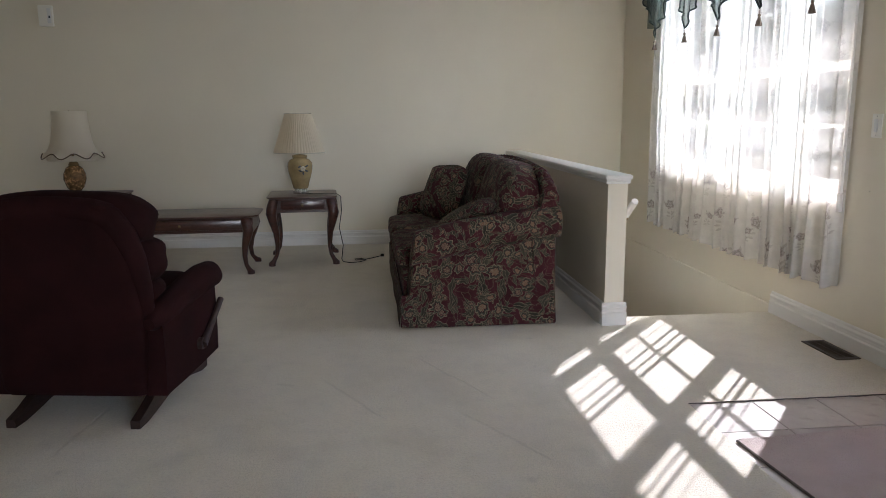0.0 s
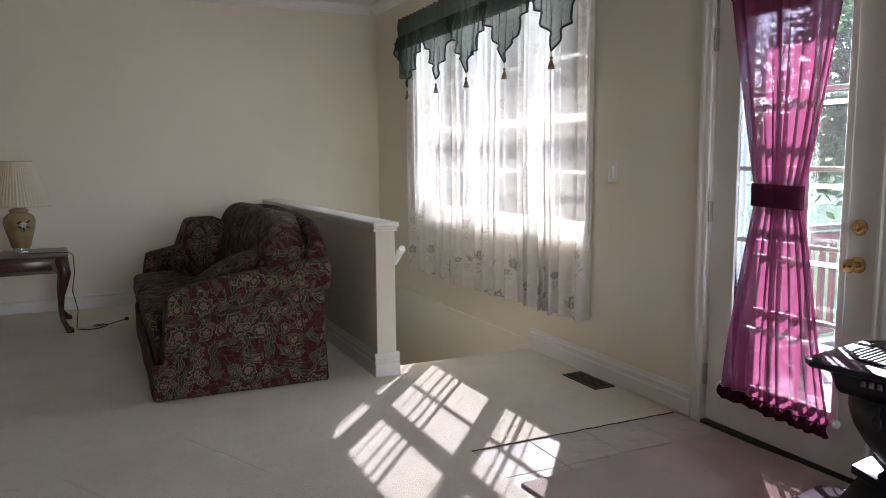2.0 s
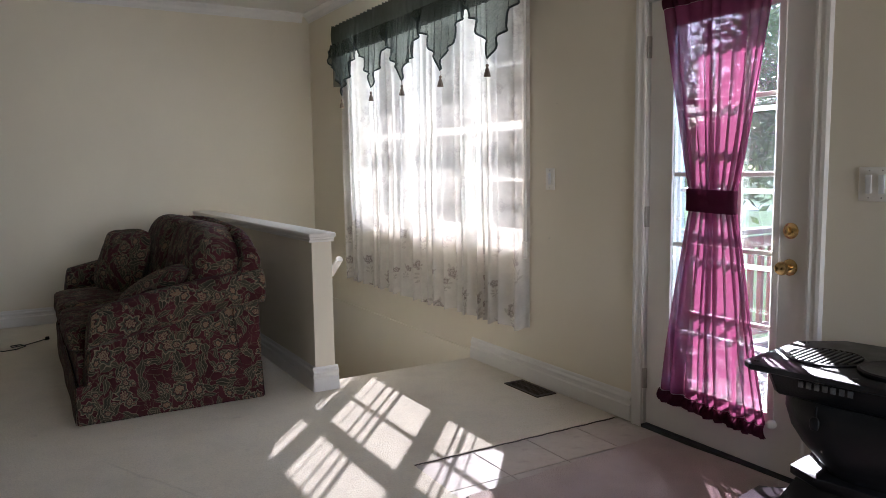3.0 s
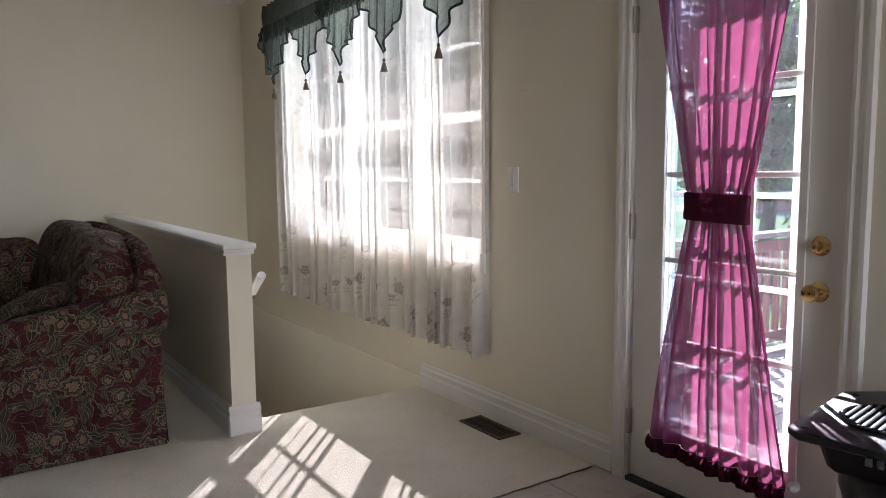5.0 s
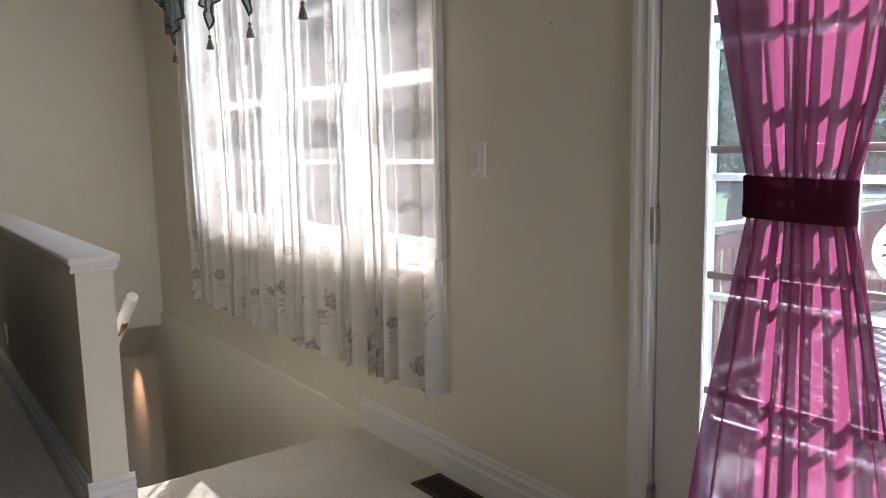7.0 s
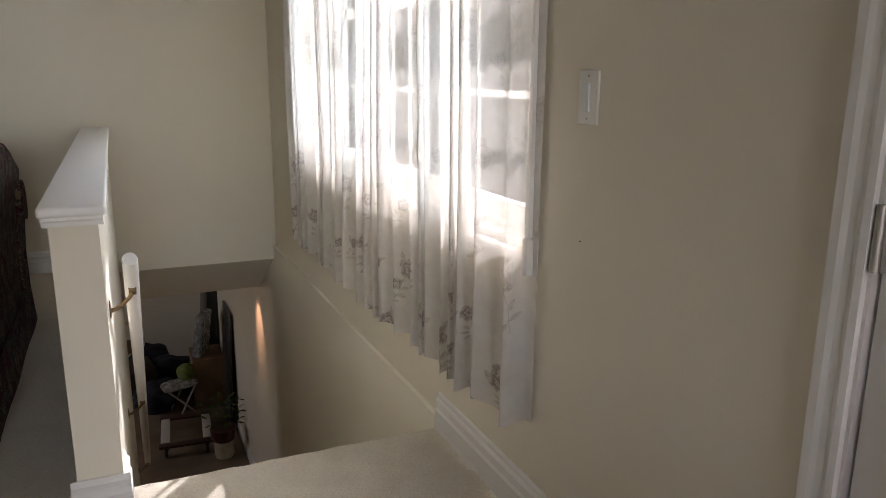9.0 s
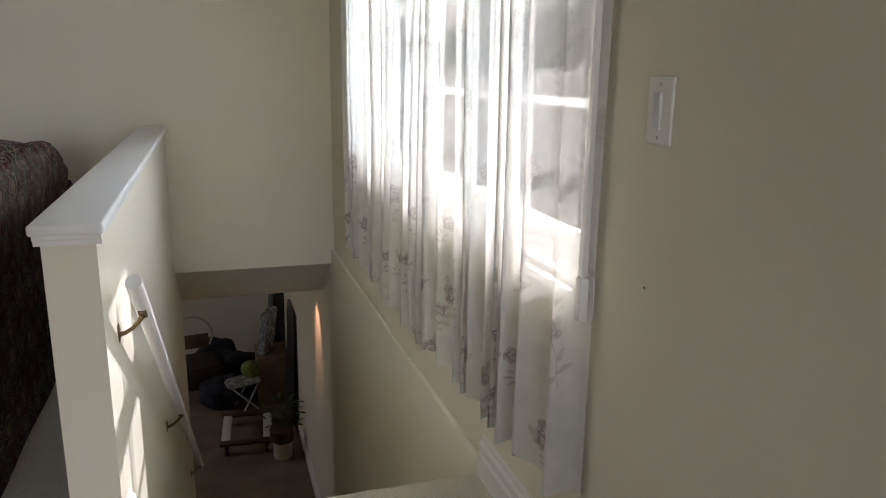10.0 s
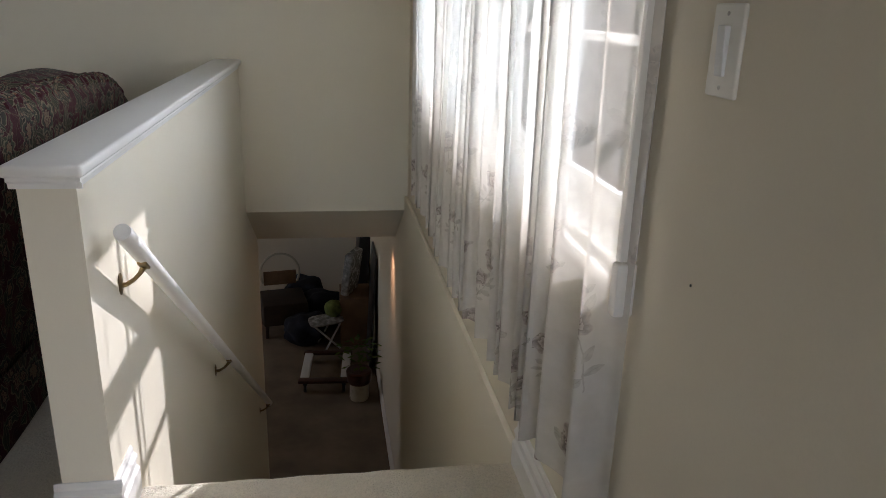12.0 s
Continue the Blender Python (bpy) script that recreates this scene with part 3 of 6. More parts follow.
# trim
BASE = [(0, 0), (0.020, 0), (0.020, 0.076), (0.012, 0.084), (0.012, 0.100), (0.017, 0.106), (0.017, 0.114), (0.008, 0.124), (0.008, 0.134), (0.004, 0.142), (0, 0.142)]
CROWN = [(0, 0), (0.006, 0), (0.012, 0.012), (0.02, 0.02), (0.035, 0.05), (0.06, 0.068), (0.07, 0.072), (0.075, 0.085), (0, 0.085)]


def moulding(name, profile, a, b, out, label, z=0.0, parent=None):
    bm = bmesh.new()
    sweep(bm, profile, [((*a, z), (*out, 0), (0, 0, 1)), ((*b, z), (*out, 0), (0, 0, 1))])
    ob = part(name, bm, M_TRIM, parent)
    return tagged(ob, label, "trim", kind="structure")


for name, a, b, out in (("baseboard_1", (EX, 4.996), (EX, STAIR_Y), (-1, 0)), ("baseboard_2", (WX, NY), (HW0 - 0.018, NY), (0, -1)),
                        ("baseboard_3", (HW0, HWY), (HW0, NY), (-1, 0)), ("baseboard_4", (HW0 - 0.018, HWY), (HW1 + 0.018, HWY), (0, -1)),
                        ("baseboard_5", (WX, SY), (WX, NY - 0.018), (1, 0)), ("baseboard_6", (EX, SY), (EX, 4.004), (-1, 0)),
                        ("baseboard_7", (HW1, HWY), (HW1, STAIR_Y - 0.01), (1, 0))):
    moulding(name, BASE, a, b, out, "white moulded baseboard")
moulding("baseboard_8", BASE, (EX - 0.022, 9.9), (EX - 0.022, 14.38), (-1, 0), "white moulded cellar baseboard", CELLAR)
for name, a, b, out in (("trim_1", (WX, NY), (EX - 0.076, NY), (0, -1)), ("trim_2", (EX, SY), (EX, NY), (-1, 0)), ("trim_3", (WX, SY), (WX, NY - 0.076), (1, 0))):
    moulding(name, CROWN, a, b, out, "white crown moulding under the ceiling", CEIL - 0.086)

# half wall cap with a small bed moulding
bm = bmesh.new()
box(bm, HW0 - 0.022, HW1 + 0.022, HWY - 0.024, NY - 0.002, 0.900, 0.928, 0.008, 3)
cap = tagged(part("trim_cap", bm, M_TRIM, smooth=True), "white painted cap on the half wall", "trim", kind="structure")
bm = bmesh.new()
BED = [(0, 0), (0.004, 0), (0.006, 0.012), (0.014, 0.018), (0.014, 0.026), (0, 0.026)]
for a, b, out in (((HW0, HWY), (HW0, NY - 0.02), (-1, 0)), ((HW0 - 0.014, HWY), (HW1 + 0.014, HWY), (0, -1)), ((HW1, HWY), (HW1, NY - 0.02), (1, 0))):
    sweep(bm, BED, [((*a, 0.874), (*out, 0), (0, 0, 1)), ((*b, 0.874), (*out, 0), (0, 0, 1))])
part("bed_moulding", bm, M_TRIM, cap)

# ---- window ----
window = thing("window_1", None, "white three-part window with glazing bars behind a sheer curtain", "window", kind="structure")
Y0, Y1, Z0, Z1 = WIN
GX = EX + 0.11
bm = bmesh.new()
pierced(bm, (Y0, Y1), (Z0, Z1), ((Y0 + 0.045, Y1 - 0.045, Z0 + 0.045, Z1 - 0.045),), GX - 0.04, 0.08, 'x')
part("window_frame", bm, M_TRIM, window)
UNITS = 3
EDGES = (Y0 + 0.045, 6.63, 7.56, Y1 - 0.045)
ZM = 1.545
for u in range(UNITS):
    a, b = EDGES[u], EDGES[u + 1]
    if u:
        boxed("mullion", GX - 0.038, GX + 0.038, a - 0.03, a + 0.03, Z0 + 0.045, Z1 - 0.045, M_TRIM, window)
    for z0, z1, x in ((Z0 + 0.046, ZM + 0.03, GX - 0.018), (ZM - 0.03, Z1 - 0.046, GX + 0.018)):
        ya, yb = a + (0.031 if u else 0.001), b - (0.031 if u < UNITS - 1 else 0.001)
        bm = bmesh.new()
        h = ((ya + 0.04, yb - 0.04, z0 + 0.05, z1 - 0.05),)
        pierced(bm, (ya, yb), (z0, z1), h, x - 0.016, 0.032, 'x')
        sash = part("sash", bm, M_TRIM, window)
        boxed("glazing_bar", x - 0.008, x + 0.008, ya + 0.04, yb - 0.04, (z0 + z1) / 2 - 0.010, (z0 + z1) / 2 + 0.010, M_TRIM, sash)
        pane = boxed("pane", x - 0.002, x + 0.002, ya + 0.041, yb - 0.041, z0 + 0.051, z1 - 0.051, M_GLASS, sash)
        pane.visible_shadow = False
boxed("window_sill", EX - 0.002, GX - 0.041, Y0 + 0.001, Y1 - 0.001, Z0, Z0 + 0.02, M_TRIM, window, 0.004)
for a, b in ((Y0 - 0.058, Y0), (Y1, Y1 + 0.058)):
    bm = bmesh.new()
    box(bm, EX - 0.034, EX - 0.001, a - 0.014, a + 0.010, 0.848, Z1 + 0.05, 0.004)
    part("casing", bm, M_TRIM, window, smooth=True)
    boxed("casing_foot", EX - 0.038, EX, a - 0.018, a + 0.013, 0.745, 0.846, M_TRIM, window, 0.006)
boxed("casing_head", EX - 0.018, EX, Y0 + 0.001, Y1 - 0.001, Z1, Z1 + 0.058, M_TRIM, window, 0.004)
boxed("stool", EX - 0.03, EX, Y0 + 0.001, Y1 - 0.001, Z0 - 0.03, Z0 - 0.001, M_TRIM, window, 0.006)


# ---- cloth helper ----
def cloth(name, material, us, vs, place, parent=None, label="", wide=None, arc=None):
    """A sheet over a grid of u (along the cloth, metres) and v (up); place(u, v) gives each point. UVs are in metres."""
    me = bpy.data.meshes.new(name)
    pts = [tuple(place(u, v)) for v in vs for u in us]
    k = len(us)
    faces = [(j * k + i, j * k + i + 1, (j + 1) * k + i + 1, (j + 1) * k + i) for j in range(len(vs) - 1) for i in range(k - 1)]
    me.from_pydata(pts, [], faces)
    uv = me.uv_layers.new(name="cloth")
    scale = (wide or (us[-1] - us[0])) / (us[-1] - us[0])
    for poly in me.polygons:
        for li in poly.loop_indices:
            vi = me.loops[li].vertex_index
            uv.data[li].uv = (arc[vi % k] if arc else us[vi % k] * scale, vs[vi // k])
    me.polygons.foreach_set("use_smooth", [True] * len(me.polygons))
    me.materials.append(material)
    ob = new(name, me)
    if parent:
        ob.parent = parent
    if label:
        ob["label"] = label
    return ob


def pleats(width, pitch, spread, seed):
    """Random fold edges over a width: the phase of the folds at u, as a function."""
    rnd = random.Random(seed)
    marks = [0.0]
    while marks[-1] < width:
        marks.append(marks[-1] + pitch * (1 + spread * (rnd.random() * 2 - 1)))
    amps = [0.6 + 0.8 * rnd.random() for _ in marks]

    def at(u):
        i = 0
        while i < len(marks) - 2 and marks[i + 1] <= u:
            i += 1
        t = (u - marks[i]) / (marks[i + 1] - marks[i])
        s = t * t * (3 - 2 * t)
        return 2 * math.pi * (i + t), amps[i] * (1 - s) + amps[min(i + 1, len(amps) - 1)] * s
    return at


# ---- sheer curtain on the window ----
curtain = thing("sheer_curtain", pose(EX, 0, 0), "white sheer curtain printed with grey-mauve roses", "curtain")
CY0, CY1 = 5.835, 8.47
# flats between clusters of narrow folds: (width of each, how many, depth)
GATHERS = ((0.04, 1, 0.016), (0.17, 1, 0.016), (0.075, 3, 0.021), (0.13, 1, 0.016), (0.05, 2, 0.017), (0.14, 2, 0.020), (0.095, 3, 0.023),
           (0.20, 1, 0.018), (0.10, 2, 0.023), (0.17, 1, 0.018), (0.06, 2, 0.018), (0.23, 1, 0.018), (0.09, 2, 0.021), (0.15, 1, 0.017))


def gathered_line(steps):
    """The curtain's line seen from above: (y from its edge, depth of fold, sideways lap, phase), and the cloth's length so far."""
    line, y, ph = [], 0.0, 0.0
    for width, count, depth in GATHERS:
        for k in range(count):
            n = max(10, round(steps * width / (0.6 * width + 0.04)))
            wide = width * (1 + 0.22 * math.sin(7.3 * ph + k)) if count > 1 else width
            for i in range(n):
                t = i / n
                line.append((y + wide * t, depth * (1 + 0.25 * math.sin(2.7 * ph)), ph + t, min(wide, 0.07)))
            y, ph = y + wide, ph + 1
    k = (CY1 - CY0) / y
    return [(yy * k, d, p, w) for yy, d, p, w in line]


LINE = gathered_line(18)


def curtain_at(i, v):
    y0, depth, ph, wide = LINE[i]
    t = (v - 0.318) / 2.12
    c, s = math.cos(2 * math.pi * ph), math.sin(2 * math.pi * ph)
    a = depth * (1.0 + 0.30 * max(0, 1 - 2.2 * t)) * (1 + 0.10 * math.sin(5 * y0 + 2 * v))
    # flat-sided folds that lap a little over one another
    zig = math.asin(0.94 * c) / 1.22
    y = CY0 + y0 - 0.20 * wide * s * (1 - 0.2 * t) + 0.006 * math.sin(2.4 * v + 4 * y0) * (1 - t)
    r = min(1, max(0, (y0 - 0.005) / 0.06))
    r = r * r * (3 - 2 * r)
    z = v + (0.010 * math.sin(3.1 * ph + 1.0) - 0.12 * a * c) * max(0, 1 - t * 4)
    x = -0.078 - a * zig + 0.007 * math.sin(3.1 * y0 + 2.0 * v)
    return (min(-0.012, x * r - 0.014 * (1 - r)), y, z)


ARC = [0.0]
for i in range(1, len(LINE)):
    (xa, ya, _), (xb, yb, _) = curtain_at(i - 1, 1.0), curtain_at(i, 1.0)
    ARC.append(ARC[-1] + math.hypot(xb - xa, yb - ya))
cloth("curtain_panel", M_SHEER, list(range(len(LINE))), [0.318 + 2.12 * j / 30 for j in range(31)], curtain_at, curtain, arc=ARC)
bm = bmesh.new()
tube(bm, [(-0.085, CY0 - 0.02, 2.44), (-0.085, CY1 + 0.02, 2.44)], 0.012)
for y in (CY0 - 0.02, CY1 + 0.02):
    tube(bm, [(-0.085, y, 2.44), (-0.001, y, 2.44)], 0.010)
part("curtain_rod", bm, M_TRIM, curtain, "white curtain rod", True)

# valance of gathered points with tassels
valance = thing("valance", pose(EX, 0, 0), "dark green sheer pointed valance with black braid and tassels", "curtain")
VY0, VY1 = 5.72, 8.54
vfold = pleats(VY1 - VY0, 0.065, 0.4, 5)


def header_at(u, v):
    ph, am = vfold(u)
    return (-0.146 - 0.009 * am * math.cos(ph) - 0.005 * math.sin(2 * math.pi * v / 0.2), VY0 + u, v + 0.003 * math.cos(ph) * (1 if v > 2.50 else 0))


cloth("header", M_VALANCE_HEAD, [i * (VY1 - VY0) / 260 for i in range(261)], [2.26 + 0.275 * j / 10 for j in range(11)], header_at, valance)
cloth("return", M_VALANCE, [0.14 * i / 8 for i in range(9)], [2.02 + 0.50 * j / 8 for j in range(9)],
      lambda u, v: (-u, VY1 + 0.004 * math.sin(60 * u), v), valance)
bm = bmesh.new()
tube(bm, [(-0.128, VY0, 2.485), (-0.128, VY1, 2.485)], 0.005)
for y in (VY0 + 0.01, VY1 - 0.01):
    tube(bm, [(-0.128, y, 2.485), (-0.001, y, 2.485)], 0.005)
part("valance_rod", bm, M_TRIM, valance, "white curtain rod", True)
for k, yc in enumerate((6.020, 6.605, 7.185, 7.665, 8.300)):
    half = 0.40
    jf = pleats(2 * half, 0.11, 0.35, 20 + k)
    steps = ((-1.0, 2.32), (-0.93, 2.21), (-0.66, 2.17), (-0.56, 2.07), (-0.30, 2.04), (-0.12, 1.97), (0.0, 1.925), (0.10, 2.02), (0.36, 2.09), (0.42, 2.17), (0.72, 2.21), (0.78, 2.26), (1.0, 2.33))

    def low(s, steps=steps):
        for (a, za), (b, zb) in zip(steps, steps[1:]):
            if s <= b:
                return za + (zb - za) * (s - a) / (b - a)
        return steps[-1][1]

    def point_at(u, v, yc=yc, jf=jf, k=k, low=low, half=half):
        s = max(-1.0, min(1.0, u / half - 1))
        ph, am = jf(u)
        z = low(s) + (2.38 - low(s)) * v
        wave = 0.016 * am * math.cos(ph) * (1 - 0.5 * v)
        y = yc + s * half * (0.82 + 0.1 * v) + 0.012 * math.sin(ph)
        return (-0.150 - 0.012 * (k % 2) - wave - 0.02 * (1 - v), min(max(y, VY0), VY1), z)

    us = [2 * half * i / 60 for i in range(61)]
    jabot = cloth("point", M_VALANCE, us, [j / 8 for j in range(9)], point_at, valance)
    bm = bmesh.new()
    tube(bm, [point_at(u, 0) for u in us], 0.0065, 6)
    part("braid", bm, M_CORD_TRIM, jabot, "black braid edging", True)
    tx, ty, tz = point_at(half, 0)
    bm = bmesh.new()
    lathe(bm, [(0.0015, 0.0), (0.0015, -0.030), (0.008, -0.034), (0.010, -0.042), (0.006, -0.052), (0.010, -0.060), (0.016, -0.085), (0.020, -0.105), (0.012, -0.106)], 14,
          lambda a, z: 1 + (0.10 * math.cos(7 * a) if z < -0.06 else 0))
    bmesh.ops.translate(bm, verts=bm.verts, vec=(tx, ty, tz))
    part("tassel", bm, M_TASSEL, jabot, "brown thread tassel", True)

# ---- glazed door ----
door = thing("door_1", pose(EX, 0, 0), "closed white door with a tall fifteen-pane glass light", "door", kind="structure")
DX = 0.012
bm = bmesh.new()
pierced(bm, (4.084, 4.916), (0.014, 2.043), ((4.217, 4.783, 0.24, 1.925),), DX, 0.044, 'x')
slab = part("slab", bm, M_TRIM, door)
bm = bmesh.new()
pierced(bm, (4.204, 4.796), (0.227, 1.938), ((4.232, 4.768, 0.257, 1.908),), DX - 0.010, 0.0085, 'x')
part("lite_frame", bm, M_TRIM, door)
glass = boxed("pane", DX + 0.018, DX + 0.022, 4.218, 4.782, 0.241, 1.924, M_GLASS, door)
glass.visible_shadow = False
for z in (0.606, 0.917, 1.241, 1.564):
    boxed("glazing_bar", DX + 0.006, DX + 0.0175, 4.232, 4.768, z - 0.010, z + 0.010, M_TRIM, door, 0.003)
for y in (4.411, 4.589):
    boxed("glazing_bar", DX + 0.0065, DX + 0.017, y - 0.010, y + 0.010, 0.257, 1.908, M_TRIM, door)
for z in (0.239, 1.038, 1.838):
    bm = bmesh.new()
    tube(bm, [(-0.004, 4.920, z - 0.05), (-0.004, 4.920, z + 0.05)], 0.007, 10)
    for k in range(-2, 3):
        tube(bm, [(-0.004, 4.920, z + k * 0.02 - 0.001), (-0.004, 4.920, z + k * 0.02 + 0.001)], 0.0078, 10)
    box(bm, -0.002, DX - 0.0005, 4.911, 4.929, z - 0.05, z + 0.05)
    part("hinge", bm, M_STEEL, door, "painted steel hinge", True)


def lathe_x(bm, profile, centre, sides=28):
    """Turns (radius, reach) pairs round an axis that points into the room (-x)."""
    sub = bmesh.new()
    lathe(sub, profile, sides)
    sub.transform(Matrix.Translation(centre) @ Matrix.Rotation(radians(-90), 4, 'Y'))
    tmp = bpy.data.meshes.new("turned")
    sub.to_mesh(tmp)
    sub.free()
    bm.from_mesh(tmp)
    bpy.data.meshes.remove(tmp)


bm = bmesh.new()
lathe_x(bm, [(0.033, 0), (0.033, 0.004), (0.028, 0.008), (0.013, 0.012), (0.011, 0.03), (0.018, 0.036), (0.026, 0.045), (0.028, 0.055), (0.024, 0.064), (0.010, 0.068)], (DX, 4.158, 0.872))
knob = part("knob", bm, M_BRASS, door, "polished brass door knob", True)
bm = bmesh.new()
lathe_x(bm, [(0.032, 0), (0.032, 0.006), (0.024, 0.012), (0.020, 0.014), (0.004, 0.014)], (DX, 4.158, 1.018))
box(bm, DX - 0.030, DX - 0.013, 4.153, 4.163, 1.002, 1.034, 0.003)
part("deadbolt", bm, M_BRASS, door, "polished brass deadbolt turn", True)
# jamb, casing and threshold
bm = bmesh.new()
box(bm, -0.002, 0.2, 4.064, 4.080, -0.01, 2.054)
box(bm, -0.002, 0.2, 4.922, 4.936, -0.01, 2.054)
box(bm, -0.002, 0.2, 4.0805, 4.9215, 2.046, 2.0545)
part("jamb", bm, M_TRIM, door)
CAS = [(0, 0), (0.014, 0), (0.016, 0.012), (0.012, 0.022), (0.014, 0.034), (0.018, 0.044), (0.018, 0.060), (0.006, 0.066), (0, 0.066)]
for y, out in ((4.928, 1), (4.072, -1)):
    bm = bmesh.new()
    sweep(bm, CAS, [((0, y, -0.008), (-1, 0, 0), (0, out, 0)), ((0, y, 2.115), (-1, 0, 0), (0, out, 0))])
    part("casing", bm, M_TRIM, door)
bm = bmesh.new()
sweep(bm, CAS, [((0, 4.0715, 2.050), (-1, 0, 0), (0, 0, 1)), ((0, 4.9285, 2.050), (-1, 0, 0), (0, 0, 1))])
part("casing", bm, M_TRIM, door)
boxed("threshold", -0.016, 0.2, 4.0805, 4.9215, -0.010, 0.010, M_DARK, door, 0.004, "dark worn threshold strip")

# storm door outside
storm = thing("door_2", pose(EX + 0.15, 0, 0), "white storm door with glass behind the main door", "door", kind="structure")
bm = bmesh.new()
pierced(bm, (4.081, 4.921), (0.012, 2.04), ((4.155, 4.85, 0.24, 1.97),), 0, 0.03, 'x')
part("storm_frame", bm, M_ALU, storm)
for z in (0.47, 0.83, 1.165, 1.52):
    boxed("storm_bar", 0.004, 0.026, 4.155, 4.85, z - 0.010, z + 0.010, M_ALU, storm, 0.004)
boxed("storm_bar", 0.005, 0.025, 4.318, 4.346, 0.24, 1.97, M_ALU, storm)
sg = boxed("pane", 0.013, 0.016, 4.156, 4.849, 0.241, 1.969, M_HAZED, storm)
sg.visible_shadow = False
bm = bmesh.new()
tube(bm, [(-0.002, 4.895, 1.02), (-0.03, 4.895, 1.02), (-0.034, 4.88, 1.022), (-0.03, 4.83, 1.03)], 0.007, 8)
part("latch", bm, M_STEEL, storm, "small metal latch lever", True)

# tied burgundy curtain on the door
tied = thing("door_curtain", pose(EX, 0, 0), "sheer burgundy curtain tied in the middle on the door", "curtain")
dfold = pleats(1.0, 0.135, 0.55, 31)


def tied_at(u, v, hem=0.0):
    ph, am = dfold(u)
    zt, zm, zb = 1.985, 1.128, 0.21
    if v > zm:
        t = (v - zm) / (zt - zm)
        half = 0.113 + 0.177 * t ** 0.85
        mid = 4.510 + 0.007 * t
    else:
        t = (zm - v) / (zm - zb)
        half = 0.113 + 0.180 * t ** 0.9
        mid = 4.510 - 0.013 * t
    tight = 1 - min(1, t * 1.3)
    a = 0.010 + 0.008 * tight + 0.006 * t * (v < zm)
    y = mid + (u - 0.5) * 2 * half + 0.006 * math.sin(ph)
    bulge = 0.020 * t * math.sin(math.pi * min(1, t)) * (v < zm)
    z = v
    if v < zm:
        z = v - 0.0 + 0.02 * (u - 0.5) * t
    return (-0.030 - a * am * math.cos(ph) - bulge, y, z)


us = [i / 260 for i in range(261)]
panel = cloth("curtain_panel", M_PINK, us, [0.22 + 1.765 * j / 44 for j in range(45)], tied_at, tied, wide=1.3)


def ruffle_at(u, w, base, drop, puff):
    """A puffed, tightly gathered strip that hangs (or stands) by `drop` from the cloth's edge; w runs from 0 at the edge to 1."""
    x, y, z = tied_at(u, base)
    f = 2 * math.pi * 31 * u + 2.2 * math.sin(2 * math.pi * 3.3 * u) + 1.1 * math.sin(2 * math.pi * 7.9 * u)
    swell = math.sin(math.pi * (0.12 + 0.80 * w))
    return (x - puff * swell * (0.72 + 0.28 * math.sin(f)) - 0.006 * w * math.sin(f + 0.6),
            y + 0.008 * w * math.cos(f), z + drop * w + 0.004 * w * math.sin(0.5 * f + 1.0) + 0.003 * math.sin(f) * w)


fine = [i / 620 for i in range(621)]
cloth("hem_ruffle", M_PINK_HEM, fine, [j / 9 for j in range(10)], lambda u, w: ruffle_at(u, w, 0.22, -0.055, 0.024), tied, "gathered dark hem ruffle", 1.8)
cloth("header_ruffle", M_PINK_HEM, fine, [j / 6 for j in range(7)], lambda u, w: ruffle_at(u, w, 1.985, 0.05, 0.010), tied, "gathered heading", 1.8)
bm = bmesh.new()
ring = []
for k in range(40):
    a = 2 * math.pi * k / 40
    c, s = math.cos(a), math.sin(a)
    ring.append((-0.036 - 0.036 * abs(s) ** 0.7 * (1 if s > 0 else -1), 4.510 + 0.128 * abs(c) ** 0.6 * (1 if c > 0 else -1)))
rows = []
for z, g in ((1.078, 0.97), (1.082, 1.0), (1.10, 1.0), (1.128, 0.985), (1.155, 1.0), (1.172, 1.0), (1.177, 0.97)):
    rows.append([bm.verts.new(((x + 0.036) * g - 0.036, (y - 4.510) * g + 4.510, z + 0.004 * (y - 4.510) / 0.12)) for x, y in ring])
for a, b in zip(rows, rows[1:]):
    for j in range(40):
        bm.faces.new((a[j], a[(j + 1) % 40], b[(j + 1) % 40], b[j]))
part("tie_band", bm, M_PINK_HEM, tied, "dark burgundy tie band", True)
for z in (2.0, 0.215):
    bm = bmesh.new()
    tube(bm, [(-0.013, 4.212, z), (-0.013, 4.802, z)], 0.006, 10)
    for y in (4.208, 4.806):
        lathe_x(bm, [(0.018, 0.0), (0.020, 0.012), (0.014, 0.03), (0.006, 0.038)], (DX - 0.001, y, z), 16)
    part("rod", bm, M_TRIM, tied, "white sash rod", True)

# ---- handrail ----
rail = thing("handrail", pose(HW1, 0, 0), "round white wooden handrail on aged brass brackets", "handrail")
RX, SL = 0.069, -0.707


def rail_z(y):
    return 0.757 + SL * (y - 6.40)


